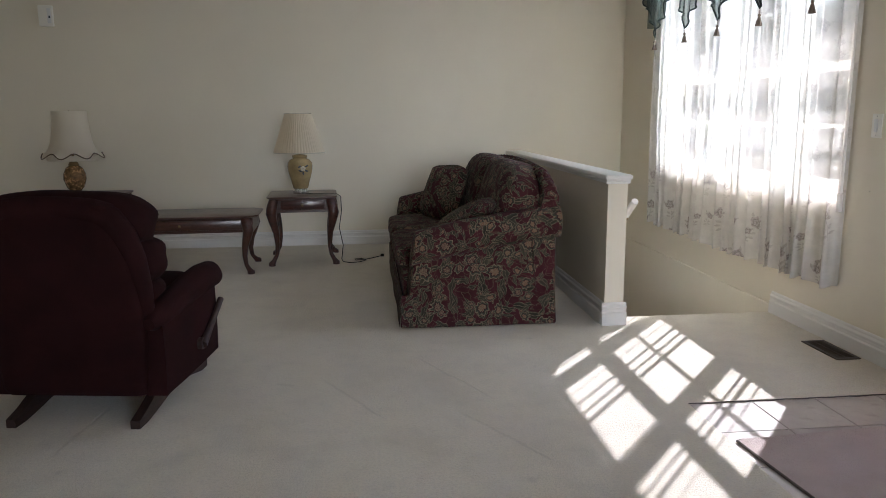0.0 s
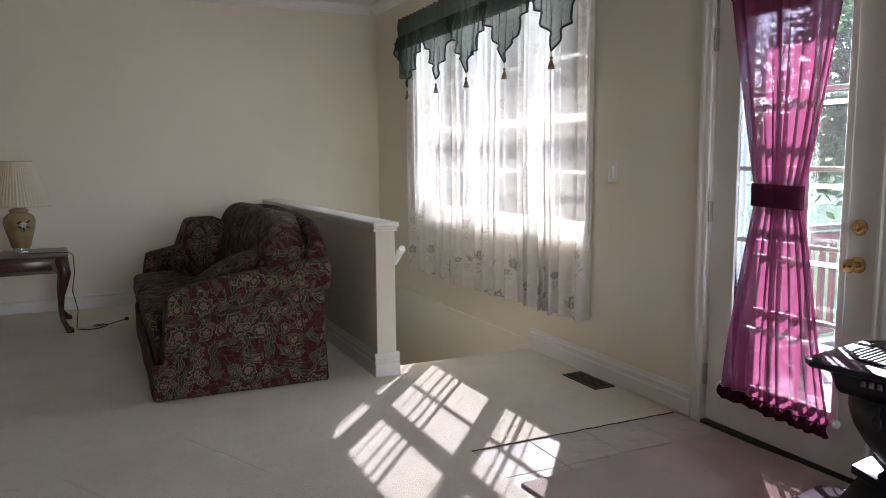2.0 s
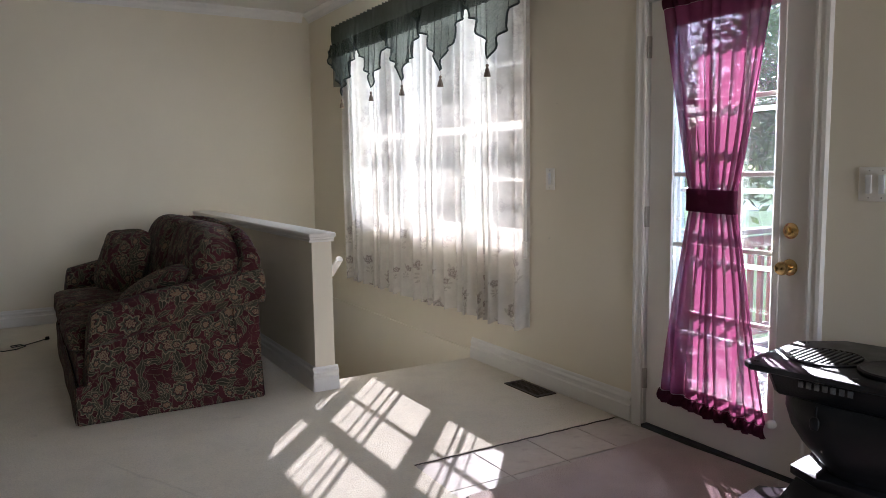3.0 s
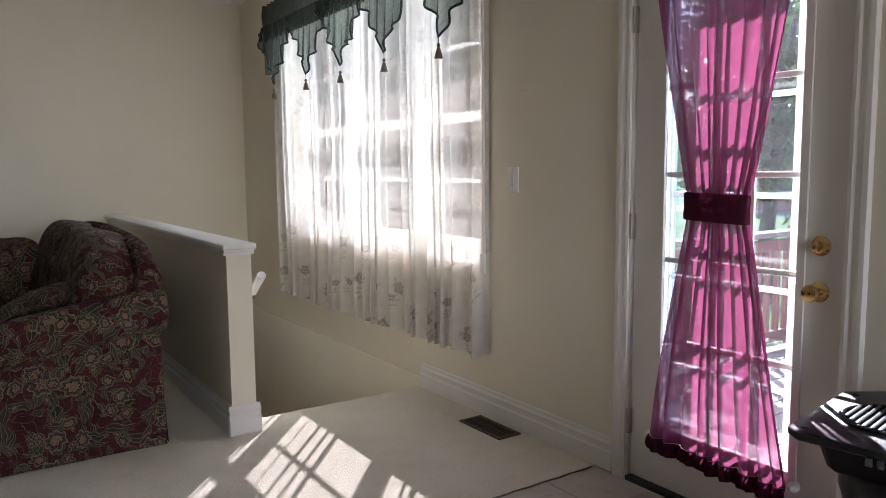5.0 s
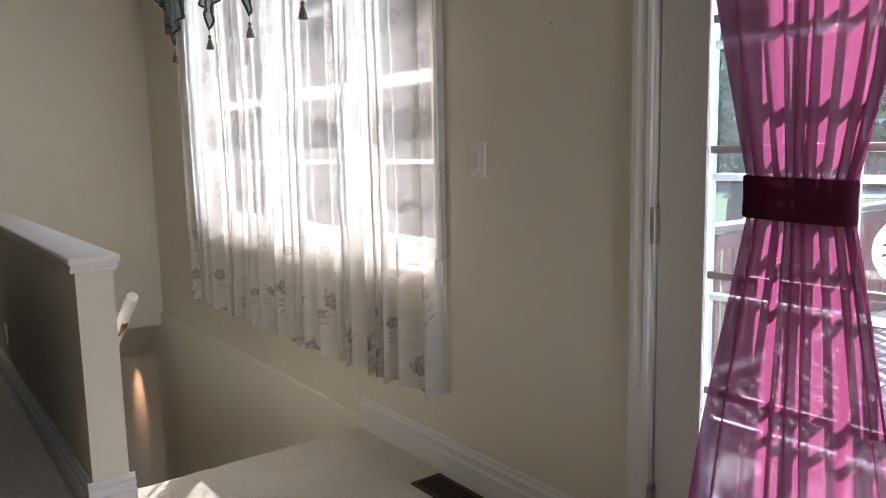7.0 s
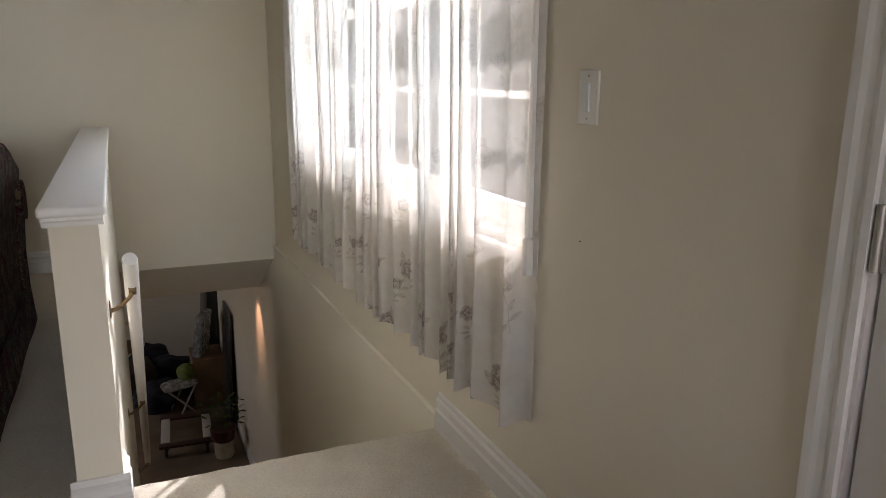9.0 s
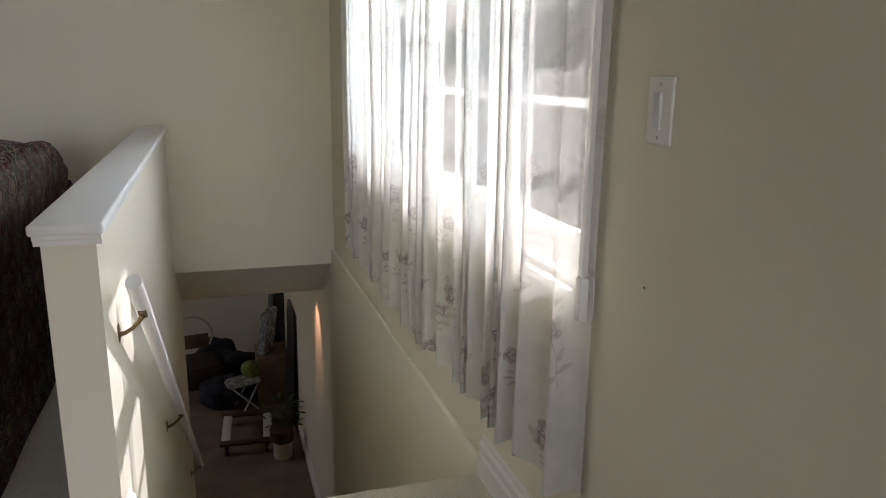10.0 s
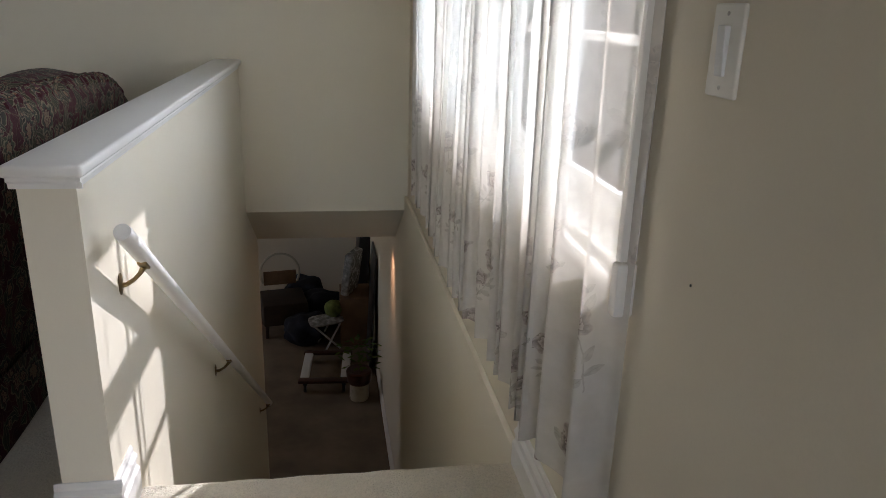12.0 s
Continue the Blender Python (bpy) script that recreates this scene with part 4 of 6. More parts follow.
bm = bmesh.new()
tube(bm, [(RX, 6.395, rail_z(6.395)), (RX, 6.405, rail_z(6.405)), (RX, 9.0, rail_z(9.0)), (RX, 9.72, rail_z(9.72))], [0.0195, 0.0215, 0.0215, 0.0215], 20)
part("rail", bm, M_TRIM, rail, "", True)
for y in (6.575, 7.89, 9.66):
    z = rail_z(y)
    bm = bmesh.new()
    tube(bm, [(0.003, y, z - 0.070), (0.018, y - 0.004, z - 0.066), (0.040, y - 0.012, z - 0.050), (0.058, y - 0.020, z - 0.030), (RX, y - 0.024, z - 0.012)], [0.008, 0.006, 0.0055, 0.006, 0.008], 10)
    lathe_sub = bmesh.new()
    lathe(lathe_sub, [(0.005, 0.0), (0.012, 0.001), (0.013, 0.003), (0.007, 0.006)], 18, lambda a, zz: 1 + 1.3 * abs(math.cos(a)) ** 1.5)
    lathe_sub.transform(Matrix.Translation((0, y, z - 0.066)) @ Matrix.Rotation(radians(90), 4, 'Y'))
    tmp = bpy.data.meshes.new("rose")
    lathe_sub.to_mesh(tmp)
    lathe_sub.free()
    bm.from_mesh(tmp)
    bpy.data.meshes.remove(tmp)
    saddle = box(bm, RX - 0.011, RX + 0.011, -0.026, 0.026, -0.006, 0.004, 0.003)
    bmesh.ops.transform(bm, matrix=pose(0, y - 0.024, z + 0.017 - 0.024, math.degrees(math.atan(SL))), verts=saddle)
    part("bracket", bm, M_BRASS_OLD, rail, "aged brass handrail bracket", True)


# ---- switches, register, wall fittings ----
def switch_plate(y, z, gangs, label):
    plate = thing("light_switch", pose(EX, y, z), label, "light switch")
    w = 0.038 + 0.023 * (gangs - 1)
    boxed("cover_plate", -0.007, 0, -w, w, -0.061, 0.061, M_PLATE, plate, 0.003, seg=3)
    for g in range(gangs):
        c = (g - (gangs - 1) / 2) * 0.046
        bm = bmesh.new()
        box(bm, -0.0125, -0.0065, c - 0.0105, c + 0.0105, -0.033, 0.033, 0.002)
        for v in bm.verts:
            if v.co.z > 0 and v.co.x < -0.01:
                v.co.x -= 0.003
        part("rocker", bm, M_WHITEP, plate, "white switch rocker", True)
        for zz in (-0.048, 0.048):
            bm = bmesh.new()
            lathe_x(bm, [(0.003, 0), (0.003, 0.0012), (0.0015, 0.0016)], (-0.0068, c, zz), 10)
            part("screw", bm, M_STEEL, plate, "small plate screw", True)
    return plate


switch_plate(5.658, 1.218, 1, "ivory single light switch on the cream wall")
switch_plate(3.826, 1.205, 2, "ivory double light switch beside the glazed door")

register = thing("floor_register", pose(4.330, 5.709, 0), "brown steel floor register in the carpet", "floor vent")
bm = bmesh.new()
pierced(bm, (-0.068, 0.068), (-0.162, 0.162), ((-0.050, 0.050, -0.143, 0.143),), 0.001, 0.006, 'z')
part("faceplate", bm, M_REGISTER, register, "tarnished steel rim")
# solid black slab; the shade of the open duct is put into its colour
boxed("duct_shade", -0.050, 0.050, -0.143, 0.143, -0.004, 0.0015, M_DARK, register)
for k in range(16):
    y = -0.135 + k * 0.270 / 15
    bm = bmesh.new()
    box(bm, -0.0495, 0.0495, y - 0.0028, y + 0.0028, 0.0016, 0.0055)
    part("slat", bm, M_REGISTER, register)
boxed("slat_bar", -0.003, 0.003, -0.142, 0.142, 0.0018, 0.0062, M_REGISTER, register)

alarm = thing("door_chime", pose(-1.083, NY, 2.203), "small pale plastic chime box on the wall", "door chime")
boxed("body", -0.062, 0.062, -0.04, 0, -0.092, 0.092, M_PLATE, alarm, 0.006)
boxed("side_grille", 0.018, 0.052, -0.0425, -0.0395, -0.066, 0.066, M_WHITEP, alarm, 0.001)
boxed("lamp_window", 0.030, 0.044, -0.0445, -0.0425, -0.02, 0.0, M_DEEPGREEN, alarm)
for y, z in ((5.669, 0.878), (5.31, 1.632), (5.603, 1.633)):
    mark = boxed("nail_hole", EX - 0.0015, EX, y - 0.0018, y + 0.0018, z - 0.0018, z + 0.0018, M_DARK)
    tagged(mark, "tiny dark nail hole in the wall paint", "nail hole", "nail holes in the cream wall")
outlet = thing("wall_outlet", pose(HW0, 8.35, 0.29), "ivory wall outlet on the half wall", "outlet")
boxed("cover_plate", -0.006, 0, -0.037, 0.037, -0.058, 0.058, M_PLATE, outlet, 0.002)
for z in (-0.02, 0.02):
    boxed("socket", -0.0075, -0.0058, -0.014, 0.014, z - 0.012, z + 0.012, M_WHITEP, outlet, 0.0006)


# ---- furniture helpers ----
def boxmap(ob):
    """UVs in metres by each face's main direction."""
    me = ob.data
    uv = me.uv_layers.new(name="cloth") if not me.uv_layers else me.uv_layers[0]
    for p in me.polygons:
        nx, ny, nz = (abs(c) for c in p.normal)
        for li in p.loop_indices:
            c = me.vertices[me.loops[li].vertex_index].co
            uv.data[li].uv = (c.x + 0.37, c.y) if nz >= nx and nz >= ny else ((c.y, c.z + 0.21) if nx >= ny else (c.x, c.z))
    return ob


def cushion(bm, centre, size, power=5.0, m=None, cuts=12, lumps=0.0, seed=0.0):
    """A rounded, stuffed block: a superellipsoid of the given full size."""
    sub = bmesh.new()
    bmesh.ops.create_cube(sub, size=2)
    bmesh.ops.subdivide_edges(sub, edges=sub.edges[:], cuts=cuts, use_grid_fill=True)
    for v in sub.verts:
        p = v.co
        r = (abs(p.x) ** power + abs(p.y) ** power + abs(p.z) ** power) ** (1 / power)
        q = p / r
        k = 1 + lumps * noise.noise(q * 1.9 + Vector((seed, seed, 0)))
        v.co = Vector((q.x * size[0] / 2 * k, q.y * size[1] / 2 * k, q.z * size[2] / 2 * k))
    if m is not None:
        sub.transform(m)
    sub.transform(Matrix.Translation(centre))
    tmp = bpy.data.meshes.new("stuffed")
    sub.to_mesh(tmp)
    sub.free()
    bm.from_mesh(tmp)
    bpy.data.meshes.remove(tmp)


def stuffed(name, centre, size, material, parent, power=5.0, m=None, label="", lumps=0.03, seed=0.0):
    bm = bmesh.new()
    cushion(bm, centre, size, power, m, 12, lumps, seed)
    return boxmap(part(name, bm, material, parent, label, True))


# ---- sofa ----
# local x runs from the front to the back, y along its length
sofa = thing("sofa", pose(1.995, 6.395, 0), "skirted rolled-arm sofa in dark burgundy floral tapestry", "sofa")
SL_, SD = 2.08, 0.97


def sofa_arm(y0, y1, flip):
    """A rolled arm that slopes down to the front."""
    bm = bmesh.new()
    path = []
    for x in (0.055, 0.06, 0.075, 0.14, 0.26, 0.4, 0.55, 0.7, 0.85, 0.945, 0.97, 0.975):
        top = 0.590 + 0.160 * min(1, max(0, (x - 0.05) / 0.9)) ** 0.9
        shrink = 0.84 if x in (0.055, 0.975) else 0.95 if x in (0.06, 0.97) else 1.0
        path.append((x, top, shrink))
    rings = []
    for x, top, k in path:
        ring = []
        w, r = y1 - y0, 0.105
        prof = [(0.034, 0.14), (0.036, top - 0.26), (0.046, top - 0.205)]
        for i in range(15):
            a = radians(243 - i * 278 / 14)
            prof.append((r - 0.035 + r * math.cos(a) * 1.05, top - r + r * math.sin(a)))
        prof += [(w, top - 0.2), (w, 0.14)]
        cy = w / 2
        for py, pz in prof:
            yy = cy + (py - cy) * k
            yy = y0 + yy if flip else y1 - yy
            bulge = 0.05 * (x - 0.5) if pz > top - 0.2 else 0.0
            bulge += 0.085 * max(0.0, 1 - x / 0.4) * max(0.0, pz - 0.14) / 0.45
            ring.append(bm.verts.new((x + bulge, yy, 0.14 + (pz - 0.14) * (0.9 + 0.1 * k))))
        rings.append(ring)
    n = len(rings[0])
    for a, b in zip(rings, rings[1:]):
        for j in range(n - 1):
            bm.faces.new((a[j], a[j + 1], b[j + 1], b[j]))
    bm.faces.new(rings[0])
    bm.faces.new(rings[-1])
    return boxmap(part("arm", bm, M_TAPESTRY, sofa, "", True))


sofa_arm(0.0, 0.23, True)
sofa_arm(SL_ - 0.23, SL_, False)
boxmap(boxed("seat_base", 0.035, 0.93, 0.20, SL_ - 0.20, 0.13, 0.33, M_TAPESTRY, sofa, 0.02))
for k in range(2):
    w = (SL_ - 0.46) / 2
    stuffed("seat_cushion", (0.345, 0.23 + w * (k + 0.5), 0.395), (0.70, w - 0.004, 0.155), M_TAPESTRY, sofa, 7, lumps=0.02, seed=k)


def camel(y):
    """Height of the sofa's back along its length."""
    t = abs(y - SL_ / 2) / (SL_ / 2)
    return 0.952 - 0.05 * t ** 2.0 - 0.07 * (max(0, t - 0.75) / 0.25) ** 1.6


bm = bmesh.new()
rings = []
for i in range(41):
    y = 0.02 + (SL_ - 0.04) * i / 40
    h = camel(y)
    prof = [(0.86, 0.14), (0.82, 0.5), (0.885, h - 0.06), (0.90, h - 0.015), (0.93, h), (0.965, h - 0.012), (0.985, h - 0.05), (0.965, 0.6), (0.955, 0.14)]
    rings.append([bm.verts.new((x, y, z)) for x, z in prof])
for a, b in zip(rings, rings[1:]):
    for j in range(len(a)):
        bm.faces.new((a[j], a[(j + 1) % len(a)], b[(j + 1) % len(a)], b[j]))
bm.faces.new(rings[0])
bm.faces.new(rings[-1])
back = boxmap(part("backrest", bm, M_TAPESTRY, sofa, "", True))
bm = bmesh.new()
rolls = []
for i in range(181):
    y = 0.02 + (SL_ - 0.04) * i / 180
    rolls.append((0.925, y, camel(y) - 0.014))
tube(bm, rolls, [0.038 + 0.005 * (i % 2) + 0.003 * math.sin(i * 1.9) for i in range(181)], 10)
boxmap(part("shirred_welt", bm, M_TAPESTRY, back, "gathered welt along the back", True))
for k in range(2):
    w = (SL_ - 0.20) / 2
    bm = bmesh.new()
    cushion(bm, (0, 0, 0), (0.33, w + 0.05, 0.56), 3.4, None, 14, 0.02, k + 3.0)
    for v in bm.verts:
        edge = abs(v.co.y) / (w / 2)
        outer = (v.co.y * (1 if k else -1)) / (w / 2)
        if v.co.z > 0:
            v.co.z *= 1 - 0.26 * max(0, outer) ** 2.2
    bm.transform(Matrix.Translation((0.775, 0.10 + w * (k + 0.5), 0.705)) @ Matrix.Rotation(radians(15), 4, 'Y'))
    boxmap(part("back_cushion", bm, M_TAPESTRY, sofa, "", True))
for (xa, ya), (xb, yb) in (((0.02, 0.022), (0.02, SL_ - 0.022)), ((0.02, SL_ - 0.022), (SD, SL_ - 0.022)), ((SD, SL_ - 0.022), (SD, 0.022)), ((SD, 0.022), (0.02, 0.022))):
    n = 60
    bm = bmesh.new()
    rows = []
    for z, f in ((0.004, 1.0), (0.008, 1.0), (0.09, 0.6), (0.19, 0.15), (0.205, 0.0)):
        line = []
        for i in range(n + 1):
            t = i / n
            nx, ny = (yb - ya), -(xb - xa)
            ln = math.hypot(nx, ny)
            nx, ny = -nx / ln, -ny / ln
            w = 0.006 * f * (0.5 + 0.5 * math.sin(t * 17 + xa * 7 + ya * 3)) + 0.010 * f
            line.append(bm.verts.new((xa + (xb - xa) * t + nx * w, ya + (yb - ya) * t + ny * w, z)))
        rows.append(line)
    for a, b in zip(rows, rows[1:]):
        for i in range(n):
            bm.faces.new((a[i], a[i + 1], b[i + 1], b[i]))
    boxmap(part("skirt", bm, M_TAPESTRY, sofa, "floor-length skirt panel", True))
for x, y in ((0.03, 0.032), (0.955, 0.032), (0.03, SL_ - 0.032), (0.955, SL_ - 0.032)):
    bm = bmesh.new()
    tube(bm, [(x, y, 0.005), (x, y, 0.19)], 0.018, 8)
    boxmap(part("kick_pleat", bm, M_TAPESTRY, sofa, "", True))
for k, (c, rot) in enumerate((((1.995 + 0.43, 6.395 + 1.50, 0.685), (0, 24, 34)), ((1.995 + 0.50, 6.395 + 0.36, 0.640), (0, 62, -34)))):
    bm = bmesh.new()
    cushion(bm, (0, 0, 0), (0.16, 0.47, 0.45), 2.9, None, 14, 0.05, k * 2.0)
    for v in bm.verts:
        r = max(abs(v.co.y) / 0.22, abs(v.co.z) / 0.21)
        v.co.x *= max(0.12, 1 - r ** 4 * 0.85)
        v.co.y *= 1 + 0.10 * abs(v.co.z / 0.21) ** 3
        v.co.z *= 1 + 0.10 * abs(v.co.y / 0.22) ** 3
    pil = part("throw_pillow", bm, M_TAPESTRY, None, "", True)
    boxmap(pil)
    pil.matrix_world = pose(*c, *rot)
    tagged(pil, "square floral tapestry throw pillow on the sofa", "pillow", "throw pillows on the sofa")


# ---- tables ----
def cabriole(bm, x, y, top, sx, sy, size=1.0):
    """A curved leg: knee out at the top, ankle in, foot out."""
    pts, rad = [], []
    for t, off, r in ((0.0, 0.028, 0.026), (0.03, 0.030, 0.024), (0.07, 0.016, 0.016), (0.15, -0.004, 0.0135), (0.3, -0.012, 0.016), (0.5, -0.006, 0.022),
                      (0.68, 0.012, 0.030), (0.80, 0.022, 0.036), (0.90, 0.014, 0.036), (1.0, 0.0, 0.033)):
        pts.append((x + sx * off * size, y + sy * off * size, top * t))
        rad.append(r * size)
    tube(bm, pts, rad, 10)


def side_table(name, m, w, d, h, label, category, drawer=True, inset=0.06, clipped=0.0):
    """A low table with curved legs, an apron, a drawer and a moulded top. w along x, d along y."""
    t = thing(name, m, label, category)
    for sx in (-1, 1):
        for sy in (-1, 1):
            bm = bmesh.new()
            cabriole(bm, sx * (w / 2 - inset), sy * (d / 2 - 0.06), h - 0.03, sx, sy, 1.25)
            part("leg", bm, M_MAHOGANY, t, "", True)
    bm = bmesh.new()
    ix, iy = w / 2 - 0.045, d / 2 - 0.045
    for x0, x1, y0, y1 in ((-ix, ix, -iy, -iy + 0.02), (-ix, ix, iy - 0.02, iy), (-ix, -ix + 0.02, -iy + 0.02, iy - 0.02), (ix - 0.02, ix, -iy + 0.02, iy - 0.02)):
        box(bm, x0, x1, y0, y1, h - 0.14, h - 0.022)
    part("apron", bm, M_MAHOGANY, t)
    if drawer:
        dr = boxed("drawer_front", -ix + 0.07, ix - 0.07, -iy - 0.012, -iy - 0.001, h - 0.115, h - 0.035, M_MAHOGANY, t, 0.004)
        bm = bmesh.new()
        lathe(bm, [(0.004, 0), (0.005, 0.01), (0.011, 0.016), (0.010, 0.022), (0.003, 0.025)], 14)
        bm.transform(Matrix.Translation((0, -iy - 0.012, h - 0.075)) @ Matrix.Rotation(radians(90), 4, 'X'))
        part("knob", bm, M_BRASS_OLD, dr, "small brass knob", True)
    bm = bmesh.new()
    rows = []
    for lip, z in ((0.016, h - 0.022), (0.010, h - 0.018), (0.006, h - 0.012), (0.0, h - 0.010), (0.0, h - 0.003), (0.006, h)):
        hx, hy, c = w / 2 - lip, d / 2 - lip, clipped or 0.045
        ring = []
        for qx, qy, a0 in ((1, 1, 0), (-1, 1, 90), (-1, -1, 180), (1, -1, 270)):
            for k in range(5):
                a = radians(a0 + (90 * round(k / 4) if clipped else k * 22.5))
                a += radians((k - 4 * round(k / 4)) * 1.5) if clipped else 0
                ring.append(bm.verts.new((qx * (hx - c) + c * math.cos(a), qy * (hy - c) + c * math.sin(a), z)))
        rows.append(ring)
    for a, b in zip(rows, rows[1:]):
        for j in range(20):
            bm.faces.new((a[j], a[(j + 1) % 20], b[(j + 1) % 20], b[j]))
    bm.faces.new(rows[0][::-1])
    bm.faces.new(rows[-1])
    part("tabletop", bm, M_MAHOGANY_TOP, t, "", True)
    return t


side_table("end_table", pose(1.250, 8.755, 0, 0, 0, 3), 0.60, 0.60, 0.60, "dark mahogany end table with cabriole legs and a drawer", "side table")
side_table("coffee_table", pose(0.30, 8.41, 0, 0, 0, 2), 1.24, 0.58, 0.485, "long low mahogany coffee table pushed near the wall", "coffee table", inset=0.11, clipped=0.085)
side_table("end_table", pose(-0.70, 9.02, 0), 0.66, 0.60, 0.60, "dark mahogany end table behind the recliner", "side table")


# ---- lamps ----
def pleat(count, depth):
    return lambda a, z: 1 + depth * math.cos(count * a)


lamp = thing("table_lamp", pose(1.232, 8.78, 0.6005), "ochre ginger-jar table lamp with a pleated cream shade, unlit", "table lamp")
bm = bmesh.new()
lathe(bm, [(0.068, 0), (0.070, 0.004), (0.070, 0.024), (0.058, 0.028), (0.058, 0.040), (0.062, 0.044)], 32)
part("base", bm, M_CHROME, lamp, "clear acrylic foot", True)
bm = bmesh.new()
lathe(bm, [(0.060, 0.0445), (0.066, 0.05), (0.085, 0.12), (0.104, 0.19), (0.111, 0.24), (0.106, 0.275), (0.085, 0.300), (0.062, 0.310), (0.058, 0.314), (0.066, 0.320), (0.064, 0.338), (0.040, 0.346), (0.012, 0.350)], 40,
      lambda a, z: 1 + 0.012 * math.cos(8 * a))
jar = part("jar", bm, M_JAR, lamp, "ochre crackle-glazed jar", True)
bm = bmesh.new()
for k in range(5):
    a = radians(90 + 72 * k)
    cushion(bm, (0.014 * math.cos(a), 0, 0.014 * math.sin(a)), (0.020, 0.004, 0.020), 2.2, None, 3)
bm.transform(Matrix.Translation((0.035, -0.1035, 0.225)) @ Matrix.Rotation(radians(20), 4, 'Z'))
part("painted_flower", bm, M_CREAMPAINT, jar, "painted cream blossom", True)
for k, (dx, dz, rot) in enumerate(((0.03, -0.02, 20), (-0.03, 0.018, 150), (0.0, -0.038, 80), (0.034, 0.022, -30), (-0.026, -0.02, 30))):
    bm = bmesh.new()
    cushion(bm, (dx, 0, dz), (0.034, 0.003, 0.014), 2.2, Matrix.Rotation(radians(rot), 4, 'Y'), 3)
    bm.transform(Matrix.Translation((0.035, -0.1025, 0.225)) @ Matrix.Rotation(radians(20), 4, 'Z'))
    part("painted_leaf", bm, M_DEEPGREEN, jar, "painted blue-green leaf", True)
bm = bmesh.new()
lathe(bm, [(0.008, 0.35), (0.008, 0.40), (0.018, 0.405), (0.018, 0.45), (0.006, 0.46), (0.004, 0.69), (0.002, 0.70)], 14)
part("stem", bm, M_BRASS_OLD, lamp, "brass stem", True)
bm = bmesh.new()
lathe(bm, [(0.226, 0.362), (0.224, 0.363), (0.114, 0.706), (0.112, 0.707)], 216, pleat(54, 0.012), cap=False)
shade = part("shade", bm, M_PARCHMENT, lamp, "knife-pleated cream shade", True)
for r, z in ((0.2275, 0.363), (0.1155, 0.706)):
    bm = bmesh.new()
    tube(bm, [(r * math.cos(a), r * math.sin(a), z) for a in (2 * math.pi * k / 60 for k in range(61))], 0.004, 6)
    part("shade_trim", bm, M_CREAMPAINT, shade, "", True)

lamp2 = thing("table_lamp", pose(-0.757, 8.93, 0.6005), "amber glass table lamp with a scalloped ivory bell shade, unlit", "table lamp")
bm = bmesh.new()
lathe(bm, [(0.060, 0), (0.062, 0.01), (0.040, 0.022), (0.042, 0.035), (0.072, 0.075), (0.092, 0.14), (0.090, 0.185), (0.070, 0.235), (0.048, 0.255), (0.040, 0.262)], 40, lambda a, z: 1 + 0.02 * math.cos(20 * a))
part("body", bm, M_AMBER, lamp2, "ribbed amber glass body", True)
bm = bmesh.new()
lathe(bm, [(0.041, 0.2625), (0.046, 0.266), (0.034, 0.29), (0.022, 0.31), (0.010, 0.33), (0.007, 0.72), (0.004, 0.74)], 20)
part("stem", bm, M_BRASS_OLD, lamp2, "brass collar and stem", True)
bm = bmesh.new()
lathe(bm, [(0.250, 0.350), (0.222, 0.362), (0.186, 0.415), (0.166, 0.48), (0.153, 0.56), (0.144, 0.67), (0.142, 0.735)], 96,
      lambda a, z: 1 + (0.06 * math.cos(8 * a) if z < 0.355 else 0.03 * math.cos(8 * a) if z < 0.37 else 0.008 * abs(math.cos(4 * a))), cap=False)
for v in bm.verts:
    if v.co.z < 0.37:
        v.co.z -= 0.022 * math.cos(8 * math.atan2(v.co.y, v.co.x)) * (1.0 if v.co.z < 0.355 else 0.4)
sh2 = part("shade", bm, M_SILK, lamp2, "ivory bell shade with a scalloped flounce", True)
bm = bmesh.new()
lathe(bm, [(0.206, 0.306), (0.208, 0.308), (0.210, 0.352), (0.208, 0.353)], 64, None, cap=False)
part("under_band", bm, M_SILK, sh2, "", True)
bm = bmesh.new()
tube(bm, [(0.250 * (1 + 0.06 * math.cos(8 * a)) * math.cos(a), 0.250 * (1 + 0.06 * math.cos(8 * a)) * math.sin(a), 0.350 - 0.022 * math.cos(8 * a)) for a in (2 * math.pi * k / 96 for k in range(97))], 0.005, 6)
part("piping", bm, M_TASSEL, sh2, "brown piping", True)

bm = bmesh.new()
tube(bm, [(1.232, 8.72, 0.607), (1.34, 8.66, 0.605), (1.47, 8.62, 0.606), (1.56, 8.60, 0.606), (1.592, 8.60, 0.585), (1.594, 8.61, 0.45), (1.570, 8.63, 0.30), (1.60, 8.64, 0.14),
          (1.585, 8.60, 0.02), (1.60, 8.55, 0.006), (1.66, 8.50, 0.006), (1.74, 8.52, 0.006), (1.80, 8.60, 0.006), (1.77, 8.68, 0.006), (1.70, 8.66, 0.006), (1.71, 8.60, 0.008),
          (1.80, 8.62, 0.010), (1.88, 8.72, 0.006), (1.94, 8.78, 0.008)], 0.0038, 6)
flex = part("lamp_cord", bm, M_BLACKWIRE, None, "", True)
tagged(flex, "black lamp cord trailing from the table to the carpet", "cord")
boxed("plug", 1.935, 1.965, 8.765, 8.790, 0.002, 0.026, M_BLACKWIRE, flex, 0.005, "black plug")

